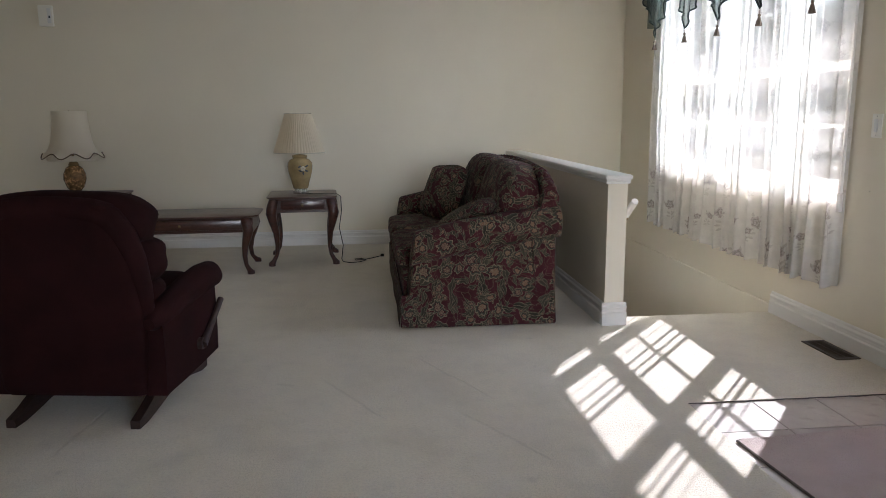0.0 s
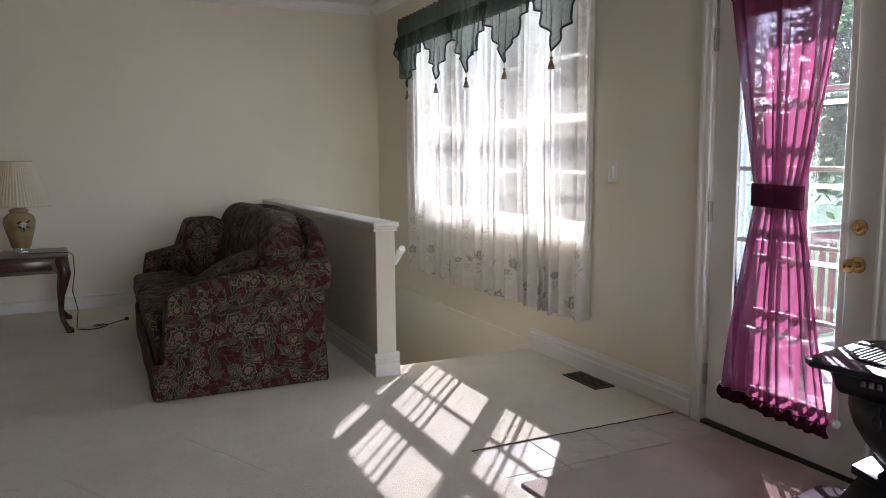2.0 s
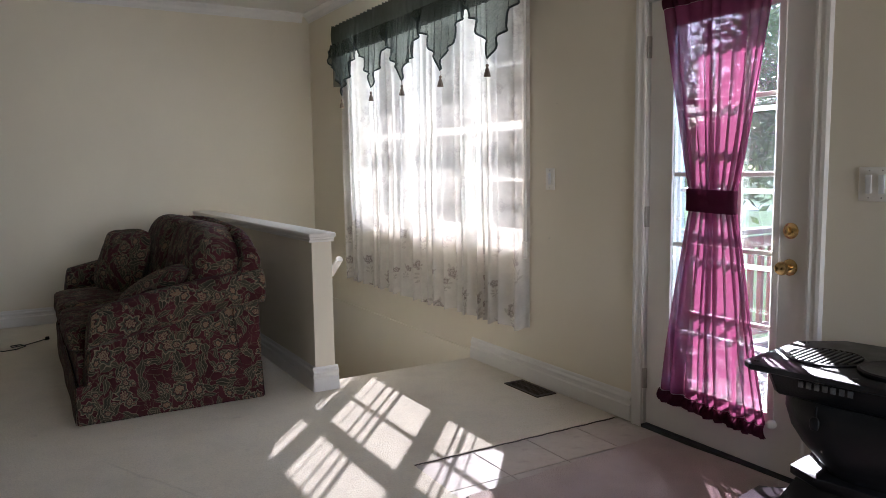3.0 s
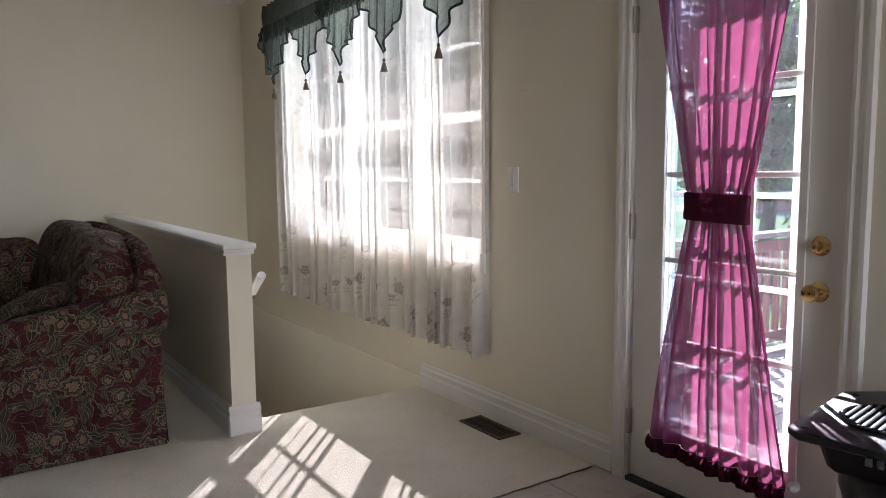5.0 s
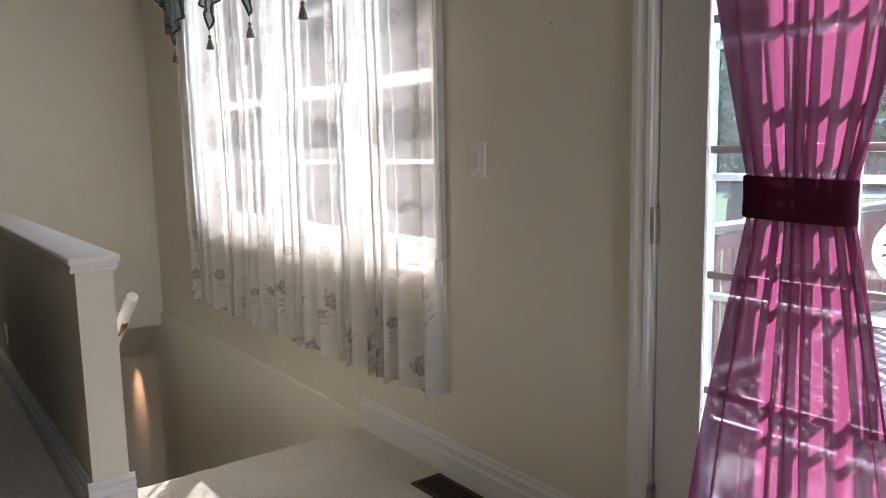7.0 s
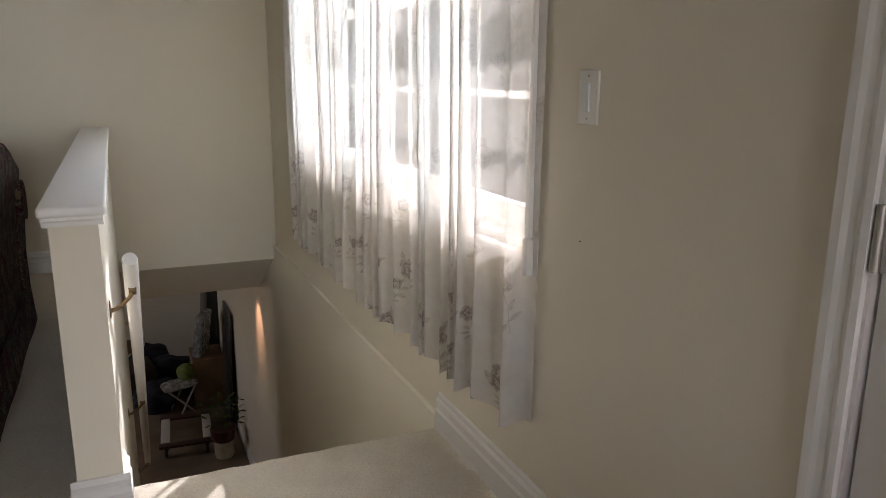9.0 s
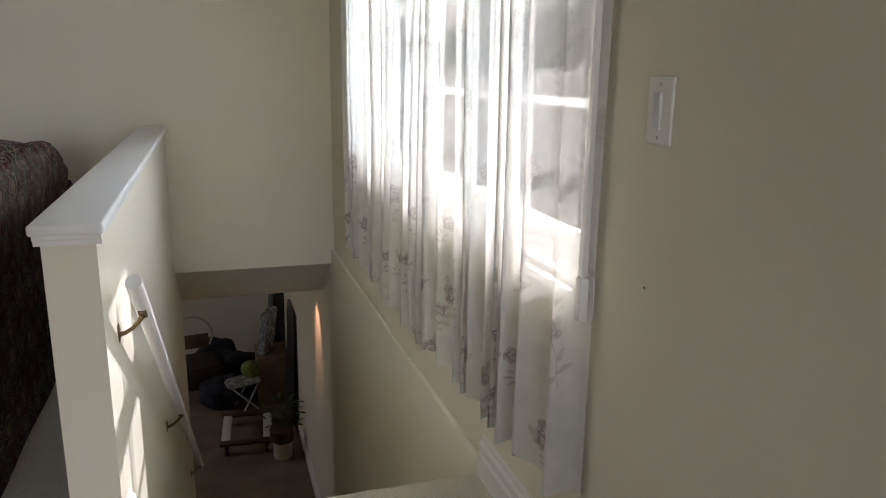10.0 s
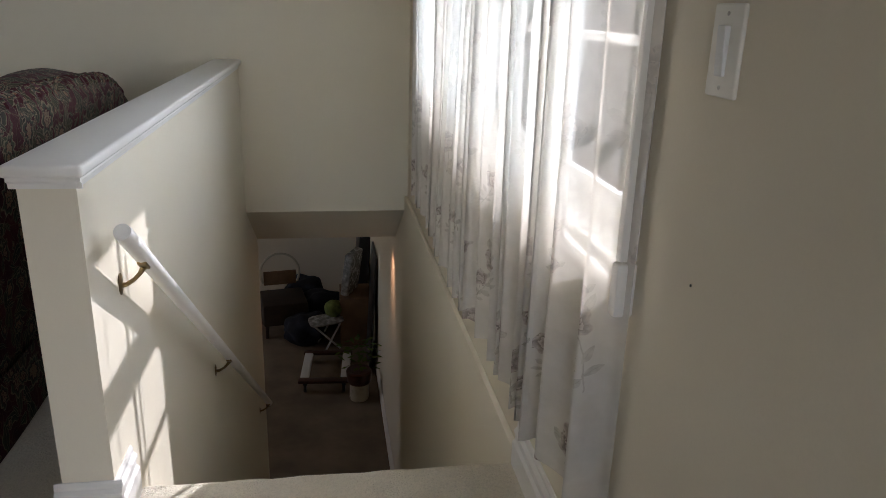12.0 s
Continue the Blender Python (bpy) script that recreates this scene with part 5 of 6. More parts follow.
# ---- recliner ----
rec = thing("recliner", pose(0.575, 5.137, 0, 0, 0, -8), "dark burgundy velour recliner seen from behind, wooden runners and lever", "recliner")
bm = bmesh.new()
rings = []
for z, y, w, t in ((0.13, 0.02, 0.30, 0.16), (0.16, 0.0, 0.305, 0.18), (0.45, -0.03, 0.325, 0.17), (0.70, -0.075, 0.315, 0.15), (0.88, -0.105, 0.285, 0.13), (0.945, -0.10, 0.250, 0.11), (0.965, -0.08, 0.20, 0.06)):
    c = 0.05
    ring = []
    for qx, qy, a0 in ((1, 1, 0), (-1, 1, 90), (-1, -1, 180), (1, -1, 270)):
        for k in range(4):
            a = radians(a0 + k * 30)
            ring.append(bm.verts.new((qx * (w - c) + c * math.cos(a), y + t / 2 + qy * (t / 2 - 0.03) + 0.03 * math.sin(a), z)))
    rings.append(ring)
for a, b in zip(rings, rings[1:]):
    for j in range(16):
        bm.faces.new((a[j], a[(j + 1) % 16], b[(j + 1) % 16], b[j]))
bm.faces.new(rings[0][::-1])
bm.faces.new(rings[-1])
part("back_shell", bm, M_VELOUR, rec, "", True)
bm = bmesh.new()
side = [(0.318, 0.05, 0.47), (0.318, 0.02, 0.60), (0.308, -0.01, 0.72), (0.285, -0.035, 0.82), (0.245, -0.05, 0.885), (0.18, -0.055, 0.915), (0.09, -0.055, 0.925), (0.0, -0.055, 0.928)]
tube(bm, side + [(-x, y, z) for x, y, z in side[-2::-1]], [0.035, 0.045, 0.052, 0.056, 0.058, 0.056, 0.054, 0.054, 0.054, 0.056, 0.058, 0.056, 0.052, 0.045, 0.035], 16)
part("headrest_roll", bm, M_VELOUR, rec, "padded roll that wraps over the back", True)
for k, (y, z, w, d, h) in enumerate(((0.10, 0.86, 0.70, 0.30, 0.25), (0.16, 0.69, 0.72, 0.30, 0.24), (0.20, 0.53, 0.66, 0.26, 0.20))):
    stuffed("back_cushion", (0.0, y, z), (w, d, h), M_VELOUR, rec, 3.2, Matrix.Rotation(radians(-10), 4, 'X'), "", 0.04, k)
stuffed("seat_cushion", (0, 0.52, 0.42), (0.54, 0.60, 0.20), M_VELOUR, rec, 5)
stuffed("footrest", (0, 0.83, 0.28), (0.54, 0.10, 0.34), M_VELOUR, rec, 5)
boxed("base", -0.285, 0.285, 0.06, 0.76, 0.12, 0.36, M_VELOUR, rec, 0.02)
for s in (-1, 1):
    bm = bmesh.new()
    rows = []
    for y, z0, z1 in ((0.04, 0.125, 0.44), (0.2, 0.125, 0.46), (0.45, 0.125, 0.47), (0.68, 0.13, 0.475), (0.70, 0.135, 0.47)):
        x0, x1 = (0.295, 0.385) if y < 0.69 else (0.305, 0.375)
        rows.append([bm.verts.new((s * x, y, z)) for x, z in ((x0, z0), (x1, z0), (x1 + 0.004, (z0 + z1) / 2), (x1, z1), (x0, z1))])
    for a, b in zip(rows, rows[1:]):
        for j in range(5):
            bm.faces.new((a[j], a[(j + 1) % 5], b[(j + 1) % 5], b[j]))
    bm.faces.new(rows[0])
    bm.faces.new(rows[-1])
    part("side_panel", bm, M_VELOUR, rec, "", True)
    bm = bmesh.new()
    tube(bm, [(s * 0.345, 0.00, 0.445), (s * 0.345, 0.05, 0.452), (s * 0.345, 0.2, 0.475), (s * 0.347, 0.4, 0.495), (s * 0.35, 0.58, 0.51), (s * 0.35, 0.70, 0.505), (s * 0.35, 0.755, 0.480), (s * 0.35, 0.765, 0.46)],
         [0.025, 0.050, 0.060, 0.066, 0.070, 0.068, 0.052, 0.028], 16)
    part("arm_pad", bm, M_VELOUR, rec, "padded armrest", True)
    bm = bmesh.new()
    rows = []
    for y, z0, z1 in ((-0.02, 0.0, 0.035), (0.06, 0.0, 0.055), (0.18, 0.015, 0.10), (0.30, 0.035, 0.125), (0.55, 0.03, 0.125), (0.70, 0.0, 0.10), (0.78, 0.0, 0.04)):
        rows.append([bm.verts.new((s * x, y, z)) for x, z in ((0.245, z0), (0.285, z0), (0.285, z1), (0.245, z1))])
    for a, b in zip(rows, rows[1:]):
        for j in range(4):
            bm.faces.new((a[j], a[(j + 1) % 4], b[(j + 1) % 4], b[j]))
    bm.faces.new(rows[0])
    bm.faces.new(rows[-1])
    part("runner", bm, M_OAK, rec, "dark wooden runner foot")
bm = bmesh.new()
tube(bm, [(0.386, 0.42, 0.235), (0.41, 0.42, 0.235)], 0.028, 16)
tube(bm, [(0.408, 0.415, 0.23), (0.410, 0.50, 0.275), (0.412, 0.60, 0.335), (0.412, 0.68, 0.385)], [0.021, 0.015, 0.013, 0.015], 10)
part("lever", bm, M_OAK, rec, "brown wooden reclining lever", True)

# ---- cast iron stove ----
stove = thing("cast_iron_stove", pose(4.105, 3.560, 0, 0, 0, 10), "black cast-iron pot-bellied stove with a flat cooking top", "stove")


def chamfered(bm, hx, hy, cut, z0, z1, top_in=0.0, bevel=0.004):
    rows = []
    for z, i in ((z0, bevel), (z0 + bevel, 0), (z1 - bevel, top_in), (z1, top_in + bevel)):
        a, b, c = hx - i, hy - i, cut
        rows.append([bm.verts.new((x, y, z)) for x, y in ((a, b - c), (a - c, b), (-a + c * 0.25, b), (-a, b - c * 0.25), (-a, -b + c), (-a + c, -b), (a - c, -b), (a, -b + c))])
    for p, q in zip(rows, rows[1:]):
        for j in range(8):
            bm.faces.new((p[j], p[(j + 1) % 8], q[(j + 1) % 8], q[j]))
    bm.faces.new(rows[0][::-1])
    bm.faces.new(rows[-1])


bm = bmesh.new()
chamfered(bm, 0.262, 0.352, 0.115, 0.632, 0.655)
plate = part("top_plate", bm, M_IRON, stove, "", True)
bm = bmesh.new()
chamfered(bm, 0.185, 0.285, 0.09, 0.550, 0.6315, -0.02)
part("apron", bm, M_IRON, stove, "", True)
bm = bmesh.new()
lathe(bm, [(0.118, 0.6555), (0.118, 0.661), (0.110, 0.664), (0.106, 0.661), (0.106, 0.6555)], 40)
bm.transform(Matrix.Translation((-0.04, 0.18, 0)))
part("grate_ring", bm, M_IRON, plate, "", True)
for k in range(11):
    o = -0.09 + 0.018 * k
    h = math.sqrt(max(0.0, 0.106 ** 2 - o * o))
    boxed("grate_bar", -0.04 - h, -0.04 + h, 0.18 + o - 0.005, 0.18 + o + 0.005, 0.6556, 0.664, M_IRON, plate, 0.002)
bm = bmesh.new()
lathe(bm, [(0.112, 0.6555), (0.115, 0.660), (0.115, 0.668), (0.108, 0.672), (0.099, 0.669), (0.02, 0.670), (0.005, 0.670)], 44)
bm.transform(Matrix.Translation((-0.085, -0.052, 0)))
part("lid", bm, M_IRON, plate, "round cooking lid", True)
for x, y in ((-0.225, 0.315), (0.13, 0.315), (-0.225, 0.02), (0.05, 0.04)):
    bm = bmesh.new()
    lathe(bm, [(0.009, 0.6552), (0.009, 0.658), (0.004, 0.6595)], 12)
    bm.transform(Matrix.Translation((x, y, 0)))
    part("bolt", bm, M_IRON, plate, "", True)
# raised lettering of the maker, as plain bars
for k in range(7):
    y = 0.185 - 0.024 * k
    boxed("raised_letter", -0.2075, -0.2005, y - 0.008, y + 0.007, 0.592, 0.612, M_WORN, stove, 0.002, "worn raised letter block")
for k in range(5):
    y = 0.150 - 0.016 * k
    boxed("raised_letter", -0.2085, -0.2025, y - 0.005, y + 0.005, 0.617, 0.626, M_WORN, stove, 0.001, "worn raised letter block")
bm = bmesh.new()
lathe(bm, [(0.200, 0.550), (0.208, 0.530), (0.208, 0.49), (0.197, 0.44), (0.172, 0.385), (0.140, 0.335), (0.120, 0.312), (0.116, 0.295)], 44, lambda a, z: 1 + 0.45 * abs(math.sin(a)) ** 1.5)
part("belly", bm, M_IRON, stove, "rounded fire pot", True)
bm = bmesh.new()
tube(bm, [(-0.214, 0.13, 0.545), (-0.222, 0.13, 0.515)], 0.004, 8)
cushion(bm, (-0.226, 0.13, 0.495), (0.012, 0.030, 0.044), 2.4, None, 4)
part("draft_knob", bm, M_IRON, stove, "small damper pull", True)
bm = bmesh.new()
rows = []
for z, h in ((0.298, 0.122), (0.288, 0.130), (0.262, 0.130), (0.250, 0.122), (0.16, 0.146), (0.09, 0.195), (0.06, 0.235), (0.045, 0.255)):
    c = 0.05
    rows.append([bm.verts.new((x * 1.05, y * 2.0, z)) for x, y in ((h, h - c), (h - c, h), (-h + c, h), (-h, h - c), (-h, -h + c), (-h + c, -h), (h - c, -h), (h, -h + c))])
for p, q in zip(rows, rows[1:]):
    for j in range(8):
        bm.faces.new((p[j], p[(j + 1) % 8], q[(j + 1) % 8], q[j]))
bm.faces.new(rows[0])
bm.faces.new(rows[-1])
part("pedestal", bm, M_IRON, stove, "", True)
bm = bmesh.new()
chamfered(bm, 0.28, 0.515, 0.08, 0.0045, 0.0448)
part("foot_plate", bm, M_IRON, stove, "", True)
bm = bmesh.new()
cushion(bm, (4.27, 3.60, 0.70), (0.10, 0.10, 0.06), 2.6, None, 6)
mug = part("trinket_dish", bm, M_CREAMPAINT, None, "", True)
tagged(mug, "small pinkish white dish on the stove top", "dish")

# ---- cellar clutter ----
FZ = CELLAR
dolly = thing("furniture_dolly", pose(3.86, 12.0, FZ, 0, 0, -4), "red wooden furniture dolly with pale rails and black casters", "dolly")
for y in (-0.33, 0.33):
    boxed("cross_rail", -0.27, 0.27, y - 0.045, y + 0.045, 0.115, 0.145, M_MAHOGANY, dolly, 0.006, "dark red painted rail")
for x in (-0.21, 0.21):
    boxed("side_rail", x - 0.045, x + 0.045, -0.285, 0.285, 0.116, 0.146, M_WHITEP, dolly, 0.004, "pale wooden rail")
for x in (-0.2, 0.2):
    for y in (-0.33, 0.33):
        bm = bmesh.new()
        tube(bm, [(x - 0.014, y, 0.045), (x + 0.014, y, 0.045)], 0.044, 16)
        box(bm, x - 0.02, x + 0.02, y - 0.02, y + 0.02, 0.085, 0.115)
        part("caster", bm, M_SMOKE, dolly, "black caster wheel", True)
crate = boxed("cardboard_box", 4.03, 4.39, 12.75, 13.25, FZ, FZ + 0.60, M_CARD, None, 0.006)
tagged(crate, "tall brown cardboard box against the wall", "box")
bm = bmesh.new()
box(bm, -0.05, 0.05, -0.17, 0.17, 0, 0.52, 0.02, 3)
wrapped = part("wrapped_panel", bm, M_WRAP, None, "", True)
wrapped.matrix_world = pose(4.14, 12.98, FZ + 0.605, 0, 8, -24)
tagged(wrapped, "pale plastic-wrapped panel standing on the box", "panel")
bm = bmesh.new()
box(bm, -0.07, 0.07, -0.35, 0.35, 0, 1.95, 0.01)
lean = part("leaning_board", bm, M_SMOKE, None, "", True)
lean.matrix_world = pose(4.28, 13.75, FZ, 0, 4, 0)
tagged(lean, "dark tall board leaning on the cellar wall", "board")
bm = bmesh.new()
box(bm, -0.012, 0.012, -0.3, 0.3, 0, 1.35, 0.004)
fr = part("picture_back", bm, M_SMOKE, None, "", True)
fr.matrix_world = pose(4.33, 12.3, FZ, 0, 3, 0)
tagged(fr, "dark flat frame leaning on the cellar wall", "frame")
for k, (x, y, z, sx, sy, sz) in enumerate(((3.62, 12.95, 0.18, 0.48, 0.50, 0.34), (3.80, 13.45, 0.24, 0.62, 0.5, 0.44), (3.60, 13.80, 0.35, 0.5, 0.45, 0.50))):
    bag = stuffed("cloth_bag", (x, y, FZ + sz / 2 * 0.97), (sx, sy, sz), M_NAVY, None, 2.6, None, "", 0.25, k * 1.3)
    tagged(bag, "slumped dark blue bag of cloth on the cellar floor", "bag", "bags on the cellar floor")
tray = thing("high_chair_tray", pose(3.86, 12.72, FZ + 0.36, 6, -4, 12), "white plastic tray on folding legs", "tray")
bm = bmesh.new()
cushion(bm, (0, 0, 0), (0.40, 0.26, 0.03), 4.5, None, 8)
part("tray_top", bm, M_WRAP, tray, "", True)
bm = bmesh.new()
for a, b in (((-0.15, -0.1, -0.01), (0.12, -0.12, -0.345)), ((0.15, -0.1, -0.01), (-0.05, -0.12, -0.345)), ((0.12, 0.1, -0.01), (-0.1, 0.1, -0.355))):
    tube(bm, [a, b], 0.012, 8)
part("tray_leg", bm, M_WHITEP, tray, "", True)
ball = stuffed("green_pillow_ball", (3.95, 12.79, FZ + 0.475), (0.21, 0.21, 0.20), M_LIME, None, 2.1, None, "", 0.08)
tagged(ball, "round lime green cushion on the tray", "cushion")
chair = thing("hoop_back_chair", pose(3.30, 13.55, FZ, 0, 0, 10), "brown padded chair with a pale round hoop back", "chair")
bm = bmesh.new()
tube(bm, [(0.24 * math.cos(a), 0.0, 0.66 + 0.25 * math.sin(a)) for a in (radians(-30 + 240 * k / 24) for k in range(25))], 0.014, 8)
part("hoop", bm, M_CREAMPAINT, chair, "pale bent hoop", True)
boxed("back_panel", -0.20, 0.20, 0.004, 0.02, 0.50, 0.68, M_CARD, chair, 0.004, "worn tan back panel")
boxed("seat", -0.27, 0.27, -0.52, 0.03, 0.16, 0.44, M_BROWNCLOTH, chair, 0.03, "brown padded seat")
for x in (-0.23, 0.23):
    for y in (-0.47, -0.02):
        bm = bmesh.new()
        tube(bm, [(x, y, 0.0), (x * 0.97, y, 0.165)], [0.018, 0.024], 8)
        part("leg", bm, M_OAK, chair, "", True)
pot = thing("potted_plant", pose(4.19, 11.50, FZ), "small leafy plant in a dark red and cream pot", "plant")
bm = bmesh.new()
lathe(bm, [(0.09, 0), (0.10, 0.02), (0.095, 0.16), (0.10, 0.18), (0.085, 0.19)], 24)
part("pot", bm, M_CREAMPAINT, pot, "cream pot", True)
bm = bmesh.new()
lathe(bm, [(0.11, 0.19), (0.125, 0.21), (0.13, 0.32), (0.12, 0.33)], 24)
part("pot_sleeve", bm, M_MAHOGANY, pot, "dark red sleeve", True)
rnd = random.Random(4)
bm = bmesh.new()
for k in range(60):
    a, r, z = rnd.random() * 6.28, rnd.random() * 0.2, 0.35 + rnd.random() * 0.3
    c = Vector((r * math.cos(a), r * math.sin(a), z))
    d = Vector((math.cos(a), math.sin(a), rnd.random() - 0.4)).normalized() * 0.09
    w = d.cross(Vector((0, 0, 1))).normalized() * 0.022
    vs = [bm.verts.new(c + o) for o in (Vector((0, 0, 0)), d * 0.5 + w, d, d * 0.5 - w)]
    bm.faces.new(vs)
part("foliage", bm, M_LEAF, pot, "green leaves")

# ---- outside ----
GZ = -1.1
bm = bmesh.new()
for x, y in ((EX + 0.2, -400), (400, -400), (400, 400), (EX + 0.2, 400)):
    bm.verts.new((x, y, GZ))
bm.faces.new(bm.verts[:])
tagged(part("ground", bm, M_GRASS), "green lawn with dry patches", "lawn", kind="structure")
deck = thing("deck", None, "weathered wooden deck outside the glazed door", "deck", kind="structure")
DZ = -0.16
y = 0.8
while y < 6.2:
    bm = bmesh.new()
    box(bm, EX + 0.21, 9.6, y, y + 0.134, DZ - 0.035, DZ, 0.004, 1)
    part("plank", bm, M_DECK, deck)
    y += 0.14
boxed("joist_skirt", EX + 0.22, 9.58, 0.82, 6.16, GZ, DZ - 0.04, M_REDWOOD, deck)
railing = thing("deck_railing", None, "red-stained wooden deck railing with square balusters", "railing")
for a, b in ((EX + 0.26, 9.55),):
    # pale deck colour on the top rail stands in for sunlight
    boxed("top_rail", a, b, 6.13, 6.27, 0.735, 0.775, M_DECK, railing, 0.006, "flat top rail coloured paler for the sun on it")
    boxed("rail", a, b, 6.18, 6.22, 0.62, 0.71, M_REDWOOD, railing, 0.004)
    boxed("rail", a, b, 6.18, 6.22, DZ + 0.06, DZ + 0.15, M_REDWOOD, railing, 0.004)
x = EX + 0.35
proto = None
while x < 9.5:
    if proto is None:
        proto = boxed("baluster", -0.019, 0.019, 6.182, 6.218, DZ + 0.15, 0.62, M_REDWOOD, railing)
        proto.location.x = x
    else:
        o = new("baluster", proto.data)
        o.parent, o.location.x = railing, x
    x += 0.125
for x in (EX + 0.3, 6.2, 7.9, 9.5):
    boxed("post", x - 0.045, x + 0.045, 6.225, 6.315, GZ, 0.80, M_REDWOOD, railing, 0.004)
for k in range(44):
    o = new("baluster", proto.data)
    o.parent = railing
    o.matrix_local = pose(9.5 + 6.2, 0.9 + 0.12 * k, 0, 0, 0, 90)
# sunlight put into the colour of this top rail too
boxed("top_rail", 9.43, 9.57, 0.8, 6.12, 0.735, 0.775, M_DECK, railing, 0.006, "flat top rail coloured paler for the sun on it")
boxed("rail", 9.48, 9.52, 0.8, 6.17, 0.62, 0.71, M_REDWOOD, railing, 0.004)
boxed("rail", 9.48, 9.52, 0.8, 6.17, DZ + 0.06, DZ + 0.15, M_REDWOOD, railing, 0.004)
dial = thing("dial_thermometer", pose(5.2, 4.555, 0.925, 0, 0, 0), "round white outdoor dial thermometer on a slim post", "thermometer")
FACE = Matrix.Rotation(radians(40), 4, 'Z')
bm = bmesh.new()
lathe_x(bm, [(0.105, -0.012), (0.110, -0.006), (0.110, 0.004), (0.104, 0.007), (0.100, 0.004), (0.01, 0.004)], (0, 0, 0), 40)
bm.transform(FACE)
part("dial", bm, M_ALU, dial, "white dial", True)
for k in range(12):
    a = radians(-120 + 240 * k / 11)
    bm = bmesh.new()
    box(bm, -0.006, -0.0045, -0.004, 0.004, 0.066, 0.086)
    bm.transform(FACE @ Matrix.Rotation(a, 4, 'X'))
    part("dial_mark", bm, M_SMOKE, dial)
bm = bmesh.new()
box(bm, -0.0075, -0.0055, -0.0025, 0.0025, -0.02, 0.075)
bm.transform(FACE @ Matrix.Rotation(radians(60), 4, 'X'))
part("pointer", bm, M_SMOKE, dial, "black pointer")
boxed("stand", 0.02, 0.045, -0.012, 0.012, DZ - 0.925, 0.0, M_REDWOOD, dial, 0.002, "slim stained post")


def tree(x, y, height, crown, seed, leaves):
    t = thing("tree", pose(x, y, GZ), "leafy garden tree with a slender dark trunk", "tree", "garden trees")
    rnd = random.Random(seed)
    bm = bmesh.new()
    top = Vector((0.3, -0.2, height * 0.75))
    tube(bm, [(0, 0, 0), (0.05, 0.02, height * 0.2), (0.18, -0.05, height * 0.45), top], [0.17, 0.13, 0.10, 0.05], 10)
    tips = []
    for k in range(11):
        a, f = rnd.random() * 6.28, 0.35 + 0.6 * rnd.random()
        root = Vector((0.2 * f, -0.1 * f, height * 0.75 * f))
        tip = root + Vector((math.cos(a), math.sin(a), 0.35 + rnd.random() * 0.8)) * crown * (0.5 + 0.5 * rnd.random())
        tube(bm, [root, (root + tip) / 2 + Vector((0, 0, 0.15)), tip], [0.05, 0.035, 0.012], 6)
        tips += [tip, (root + tip) / 2]
    part("trunk", bm, M_BARK, t, "", True)
    pts, faces = [], []
    for k in range(leaves):
        c = rnd.choice(tips) + Vector((rnd.gauss(0, 1), rnd.gauss(0, 1), rnd.gauss(0, 0.8))) * crown * 0.24
        d = Vector((rnd.gauss(0, 1), rnd.gauss(0, 1), rnd.gauss(0, 1))).normalized()
        w = d.orthogonal().normalized() * 0.055
        d *= 0.11
        i = len(pts)
        pts += [c - d, c + w, c + d, c - w]
        faces.append((i, i + 1, i + 2, i + 3))
    me = bpy.data.meshes.new("crown")
    me.from_pydata(pts, [], faces)
    me.materials.append(M_LEAF)
    o = new("crown", me)
    o.parent = t


tree(15.0, 8.3, 7.5, 2.6, 3, 6500)
tree(14.0, 10.4, 6.5, 2.4, 21, 6500)
tree(21.0, 7.0, 8.5, 3.2, 9, 7000)
tree(23.0, 14.5, 9.0, 3.6, 5, 7000)
tree(19.0, 11.5, 7.5, 3.0, 27, 7000)
tree(31.0, 10.0, 8.0, 3.4, 12, 4000)
tree(24.0, 3.5, 7.0, 3.0, 15, 4000)
# unseen low trees, added to hide bright sky beyond the curtained window
for tx, ty, th, seed in ((5.6, 15.2, 4.6, 31), (8.2, 16.0, 4.9, 32), (10.8, 15.4, 4.7, 33), (7.0, 19.5, 5.4, 34), (11.5, 20.0, 5.6, 35), (14.6, 17.8, 5.2, 36)):
    tree(tx, ty, th, 2.3, seed, 6500)


def house(x, y, w, d, h, turn, wall):
    hs = thing("house", pose(x, y, GZ, 0, 0, turn), "far low suburban house with a grey gabled roof", "house", "houses across the street")
    boxed("wall", -w / 2, w / 2, -d / 2, d / 2, 0, h, wall, hs)
    bm = bmesh.new()
    e = 0.5
    v = [bm.verts.new(p) for p in ((-w / 2 - e, -d / 2 - e, h - 0.1), (w / 2 + e, -d / 2 - e, h - 0.1), (w / 2 + e, d / 2 + e, h - 0.1), (-w / 2 - e, d / 2 + e, h - 0.1), (-w / 2 - e, 0, h + d * 0.32), (w / 2 + e, 0, h + d * 0.32))]
    for f in ((0, 1, 5, 4), (2, 3, 4, 5), (1, 2, 5), (3, 0, 4), (0, 3, 2, 1)):
        bm.faces.new([v[i] for i in f])
    part("roof", bm, M_ROOF, hs)
    for k in (-0.3, 0.05, 0.32):
        wd = thing("window", None)
        wd.parent = hs
        boxed("frame", w * k - 0.7, w * k + 0.7, -d / 2 - 0.05, -d / 2 - 0.001, 1.0, 2.2, M_ALU, wd)
        boxed("pane", w * k - 0.6, w * k + 0.6, -d / 2 - 0.08, -d / 2 - 0.051, 1.1, 2.1, M_SMOKE, wd)


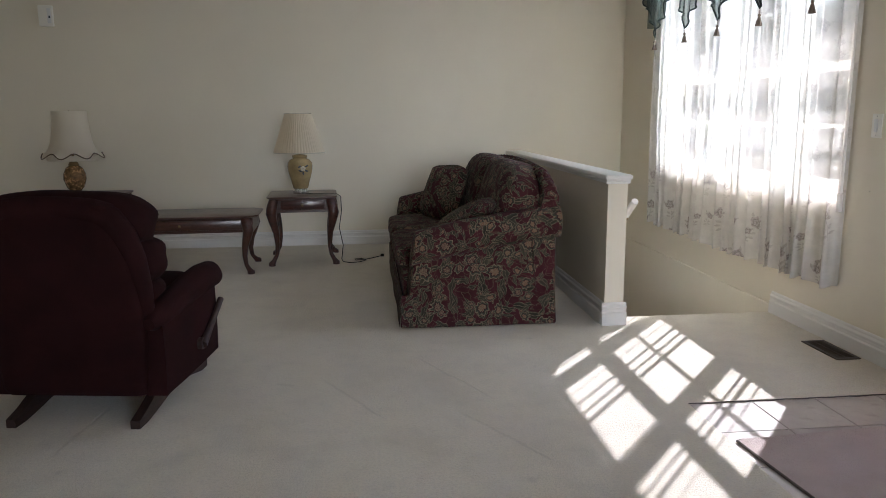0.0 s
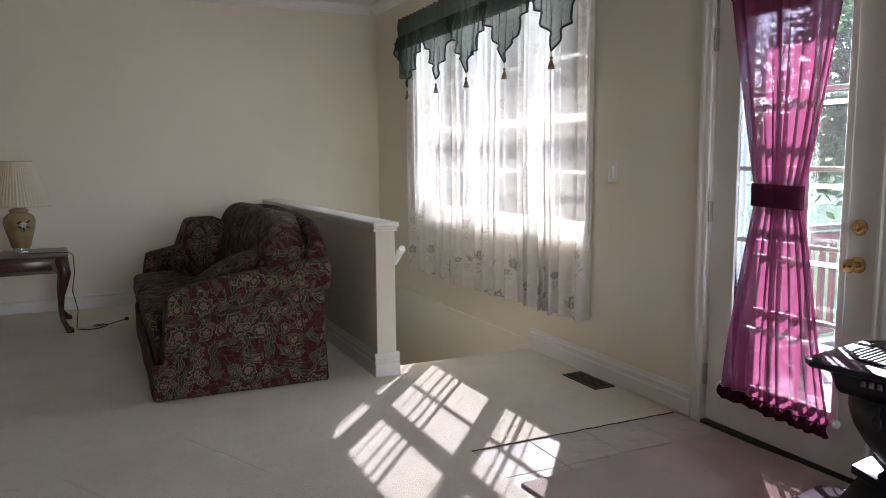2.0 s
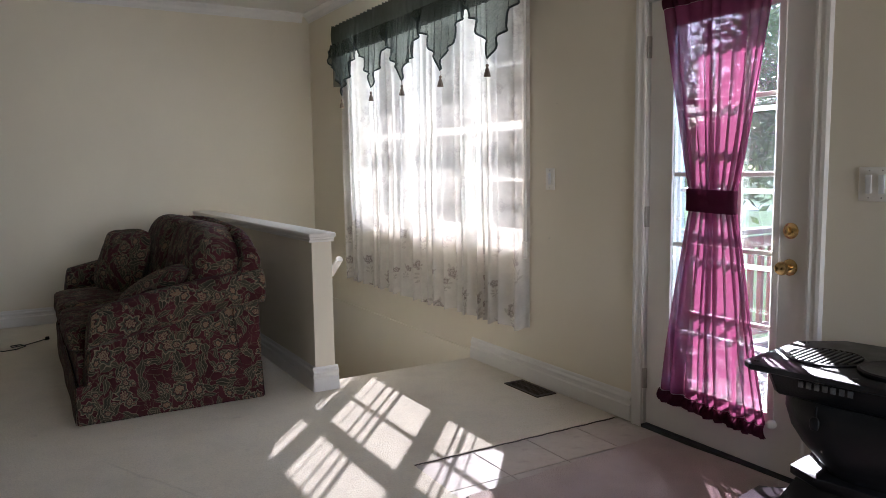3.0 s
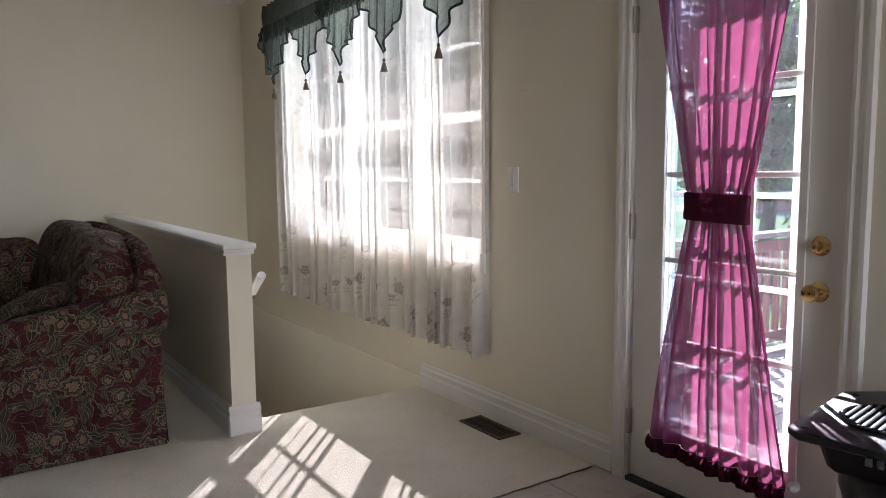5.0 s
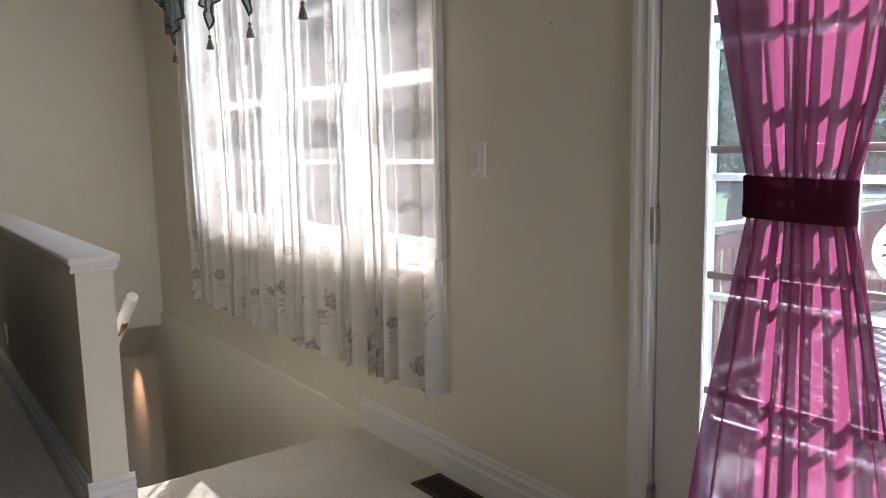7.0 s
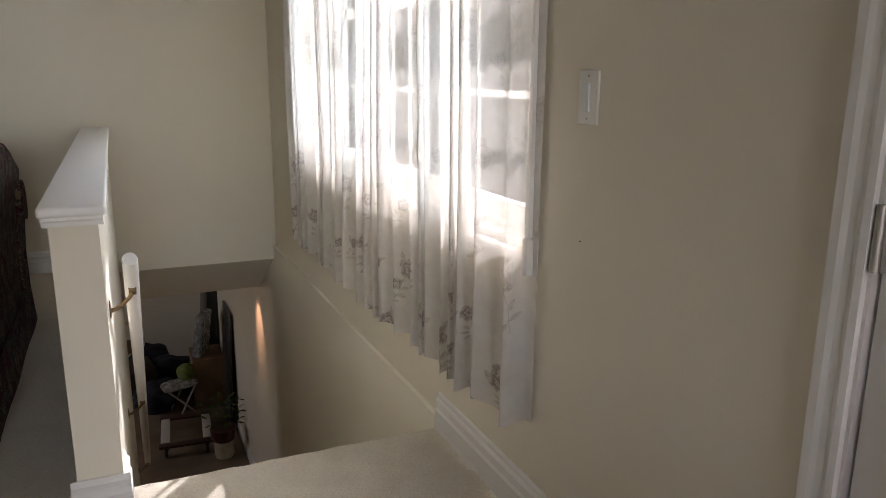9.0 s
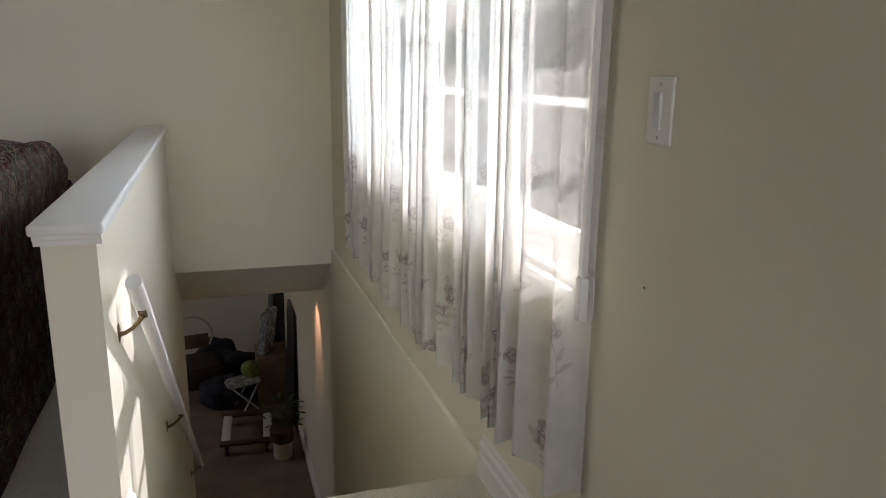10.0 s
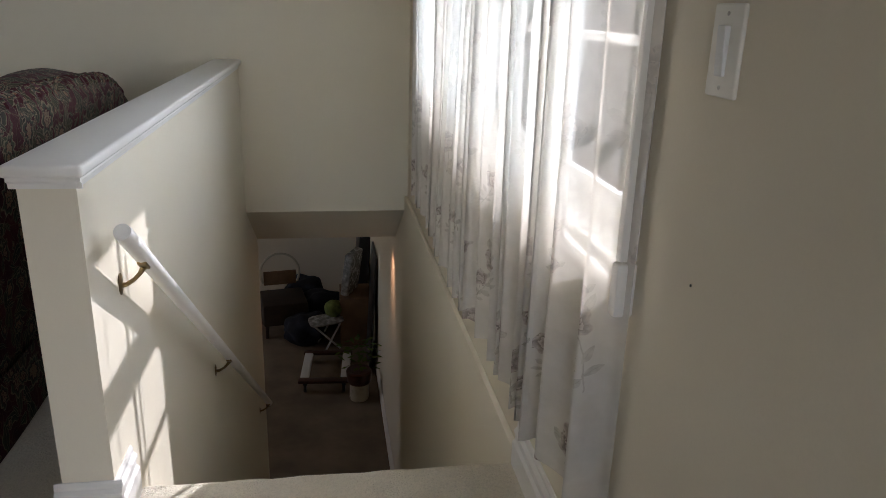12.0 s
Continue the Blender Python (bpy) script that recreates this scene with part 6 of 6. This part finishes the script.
rnd = random.Random(8)
pts, faces = [], []
for k in range(16000):
    x, y = 62 + rnd.random() * 14, -70 + rnd.random() * 170
    top = 6.5 + 2.5 * noise.noise(Vector((y * 0.13, 0, 0))) + 1.5 * noise.noise(Vector((y * 0.41, 5, 0)))
    p = Vector((x, y, GZ + rnd.random() ** 0.7 * top))
    d = Vector((rnd.gauss(0, 1), rnd.gauss(0, 1), rnd.gauss(0, 1))).normalized()
    w = d.orthogonal().normalized() * 0.35
    d *= 0.6
    i = len(pts)
    pts += [p - d, p + w, p + d, p - w]
    faces.append((i, i + 1, i + 2, i + 3))
me = bpy.data.meshes.new("far_woods")
me.from_pydata(pts, [], faces)
me.materials.append(M_LEAF)
tagged(new("far_woods", me), "far belt of leafy trees behind the houses", "woods", kind="stuff")

house(46, 24, 14, 9, 3.0, -65, M_BRICK)
house(52, 9, 13, 9, 3.0, -80, M_SIDING)
tagged(boxed("road", 36, 41, -120, 160, GZ, GZ + 0.015, M_ASPHALT), "grey asphalt street beyond the lawn", "road", kind="structure")

# ---- rug and entry tiles ----
rug = thing("rug", pose(3.262, 4.690, -0.0075, 0, 0, 4.5), "worn mauve pile rug laid over the entry tiles", "rug")
bm = bmesh.new()
L = 40
for z in (0.0, 0.011):
    for i in range(L + 1):
        for j in (0, 1):
            bm.verts.new((i / L * 1.135, (0.003 * math.sin(i * 0.9) + 0.002 * math.sin(i * 2.3)) if j else -2.0, z if not (i in (0, L)) else z * 0.8))
bm.verts.ensure_lookup_table()
v, n = bm.verts, (L + 1) * 2
for i in range(L):
    a = i * 2
    bm.faces.new((v[n + a], v[n + a + 2], v[n + a + 3], v[n + a + 1]))
    bm.faces.new((v[a], v[a + 1], v[a + 3], v[a + 2]))
    bm.faces.new((v[a + 1], v[n + a + 1], v[n + a + 3], v[a + 3]))
    bm.faces.new((v[a], v[a + 2], v[n + a + 2], v[n + a]))
bm.faces.new((v[0], v[n], v[n + 1], v[1]))
bm.faces.new((v[L * 2], v[L * 2 + 1], v[n + L * 2 + 1], v[n + L * 2]))
part("rug_body", bm, M_RUG, rug)
bm = bmesh.new()
tube(bm, [(0.10, 0.001, 0.005), (0.03, 0.001, 0.005), (0.0, -0.003, 0.006), (-0.002, -0.2, 0.006), (0.001, -0.6, 0.006), (-0.002, -1.2, 0.006), (0, -1.9, 0.006)], 0.0055, 6)
part("binding", bm, M_RUG_EDGE, rug, "frayed dark edge", True)
bm = bmesh.new()
tube(bm, [(TILE_X + 0.002 + (EX - TILE_X - 0.04) * i / 30, TILE_Y - 0.003 + 0.003 * math.sin(i * 1.7), -0.0045) for i in range(31)], 0.0032, 6)
tagged(part("trim_carpet_edge", bm, M_RUG_EDGE), "frayed carpet edge along the tiles", "trim", kind="structure")

bed = tagged(boxed("floor_entry", TILE_X, EX, 2.6, TILE_Y, -0.25, -0.0115, M_GROUT), "pale grouted tile floor at the entry", "floor", kind="structure")
P = 0.3045
bm = bmesh.new()
box(bm, 0.0025, P - 0.0025, 0.0025, P - 0.0025, -0.0114, -0.0080, 0.0012, 1)
tp = part("tile", bm, M_TILE, bed)
tp.location = (TILE_X, TILE_Y - P, 0)
for i in range(4):
    for j in range(8):
        if i or j:
            o = new("tile", tp.data)
            o.parent = bed
            o.location = (TILE_X + i * P, TILE_Y - (j + 1) * P, 0)
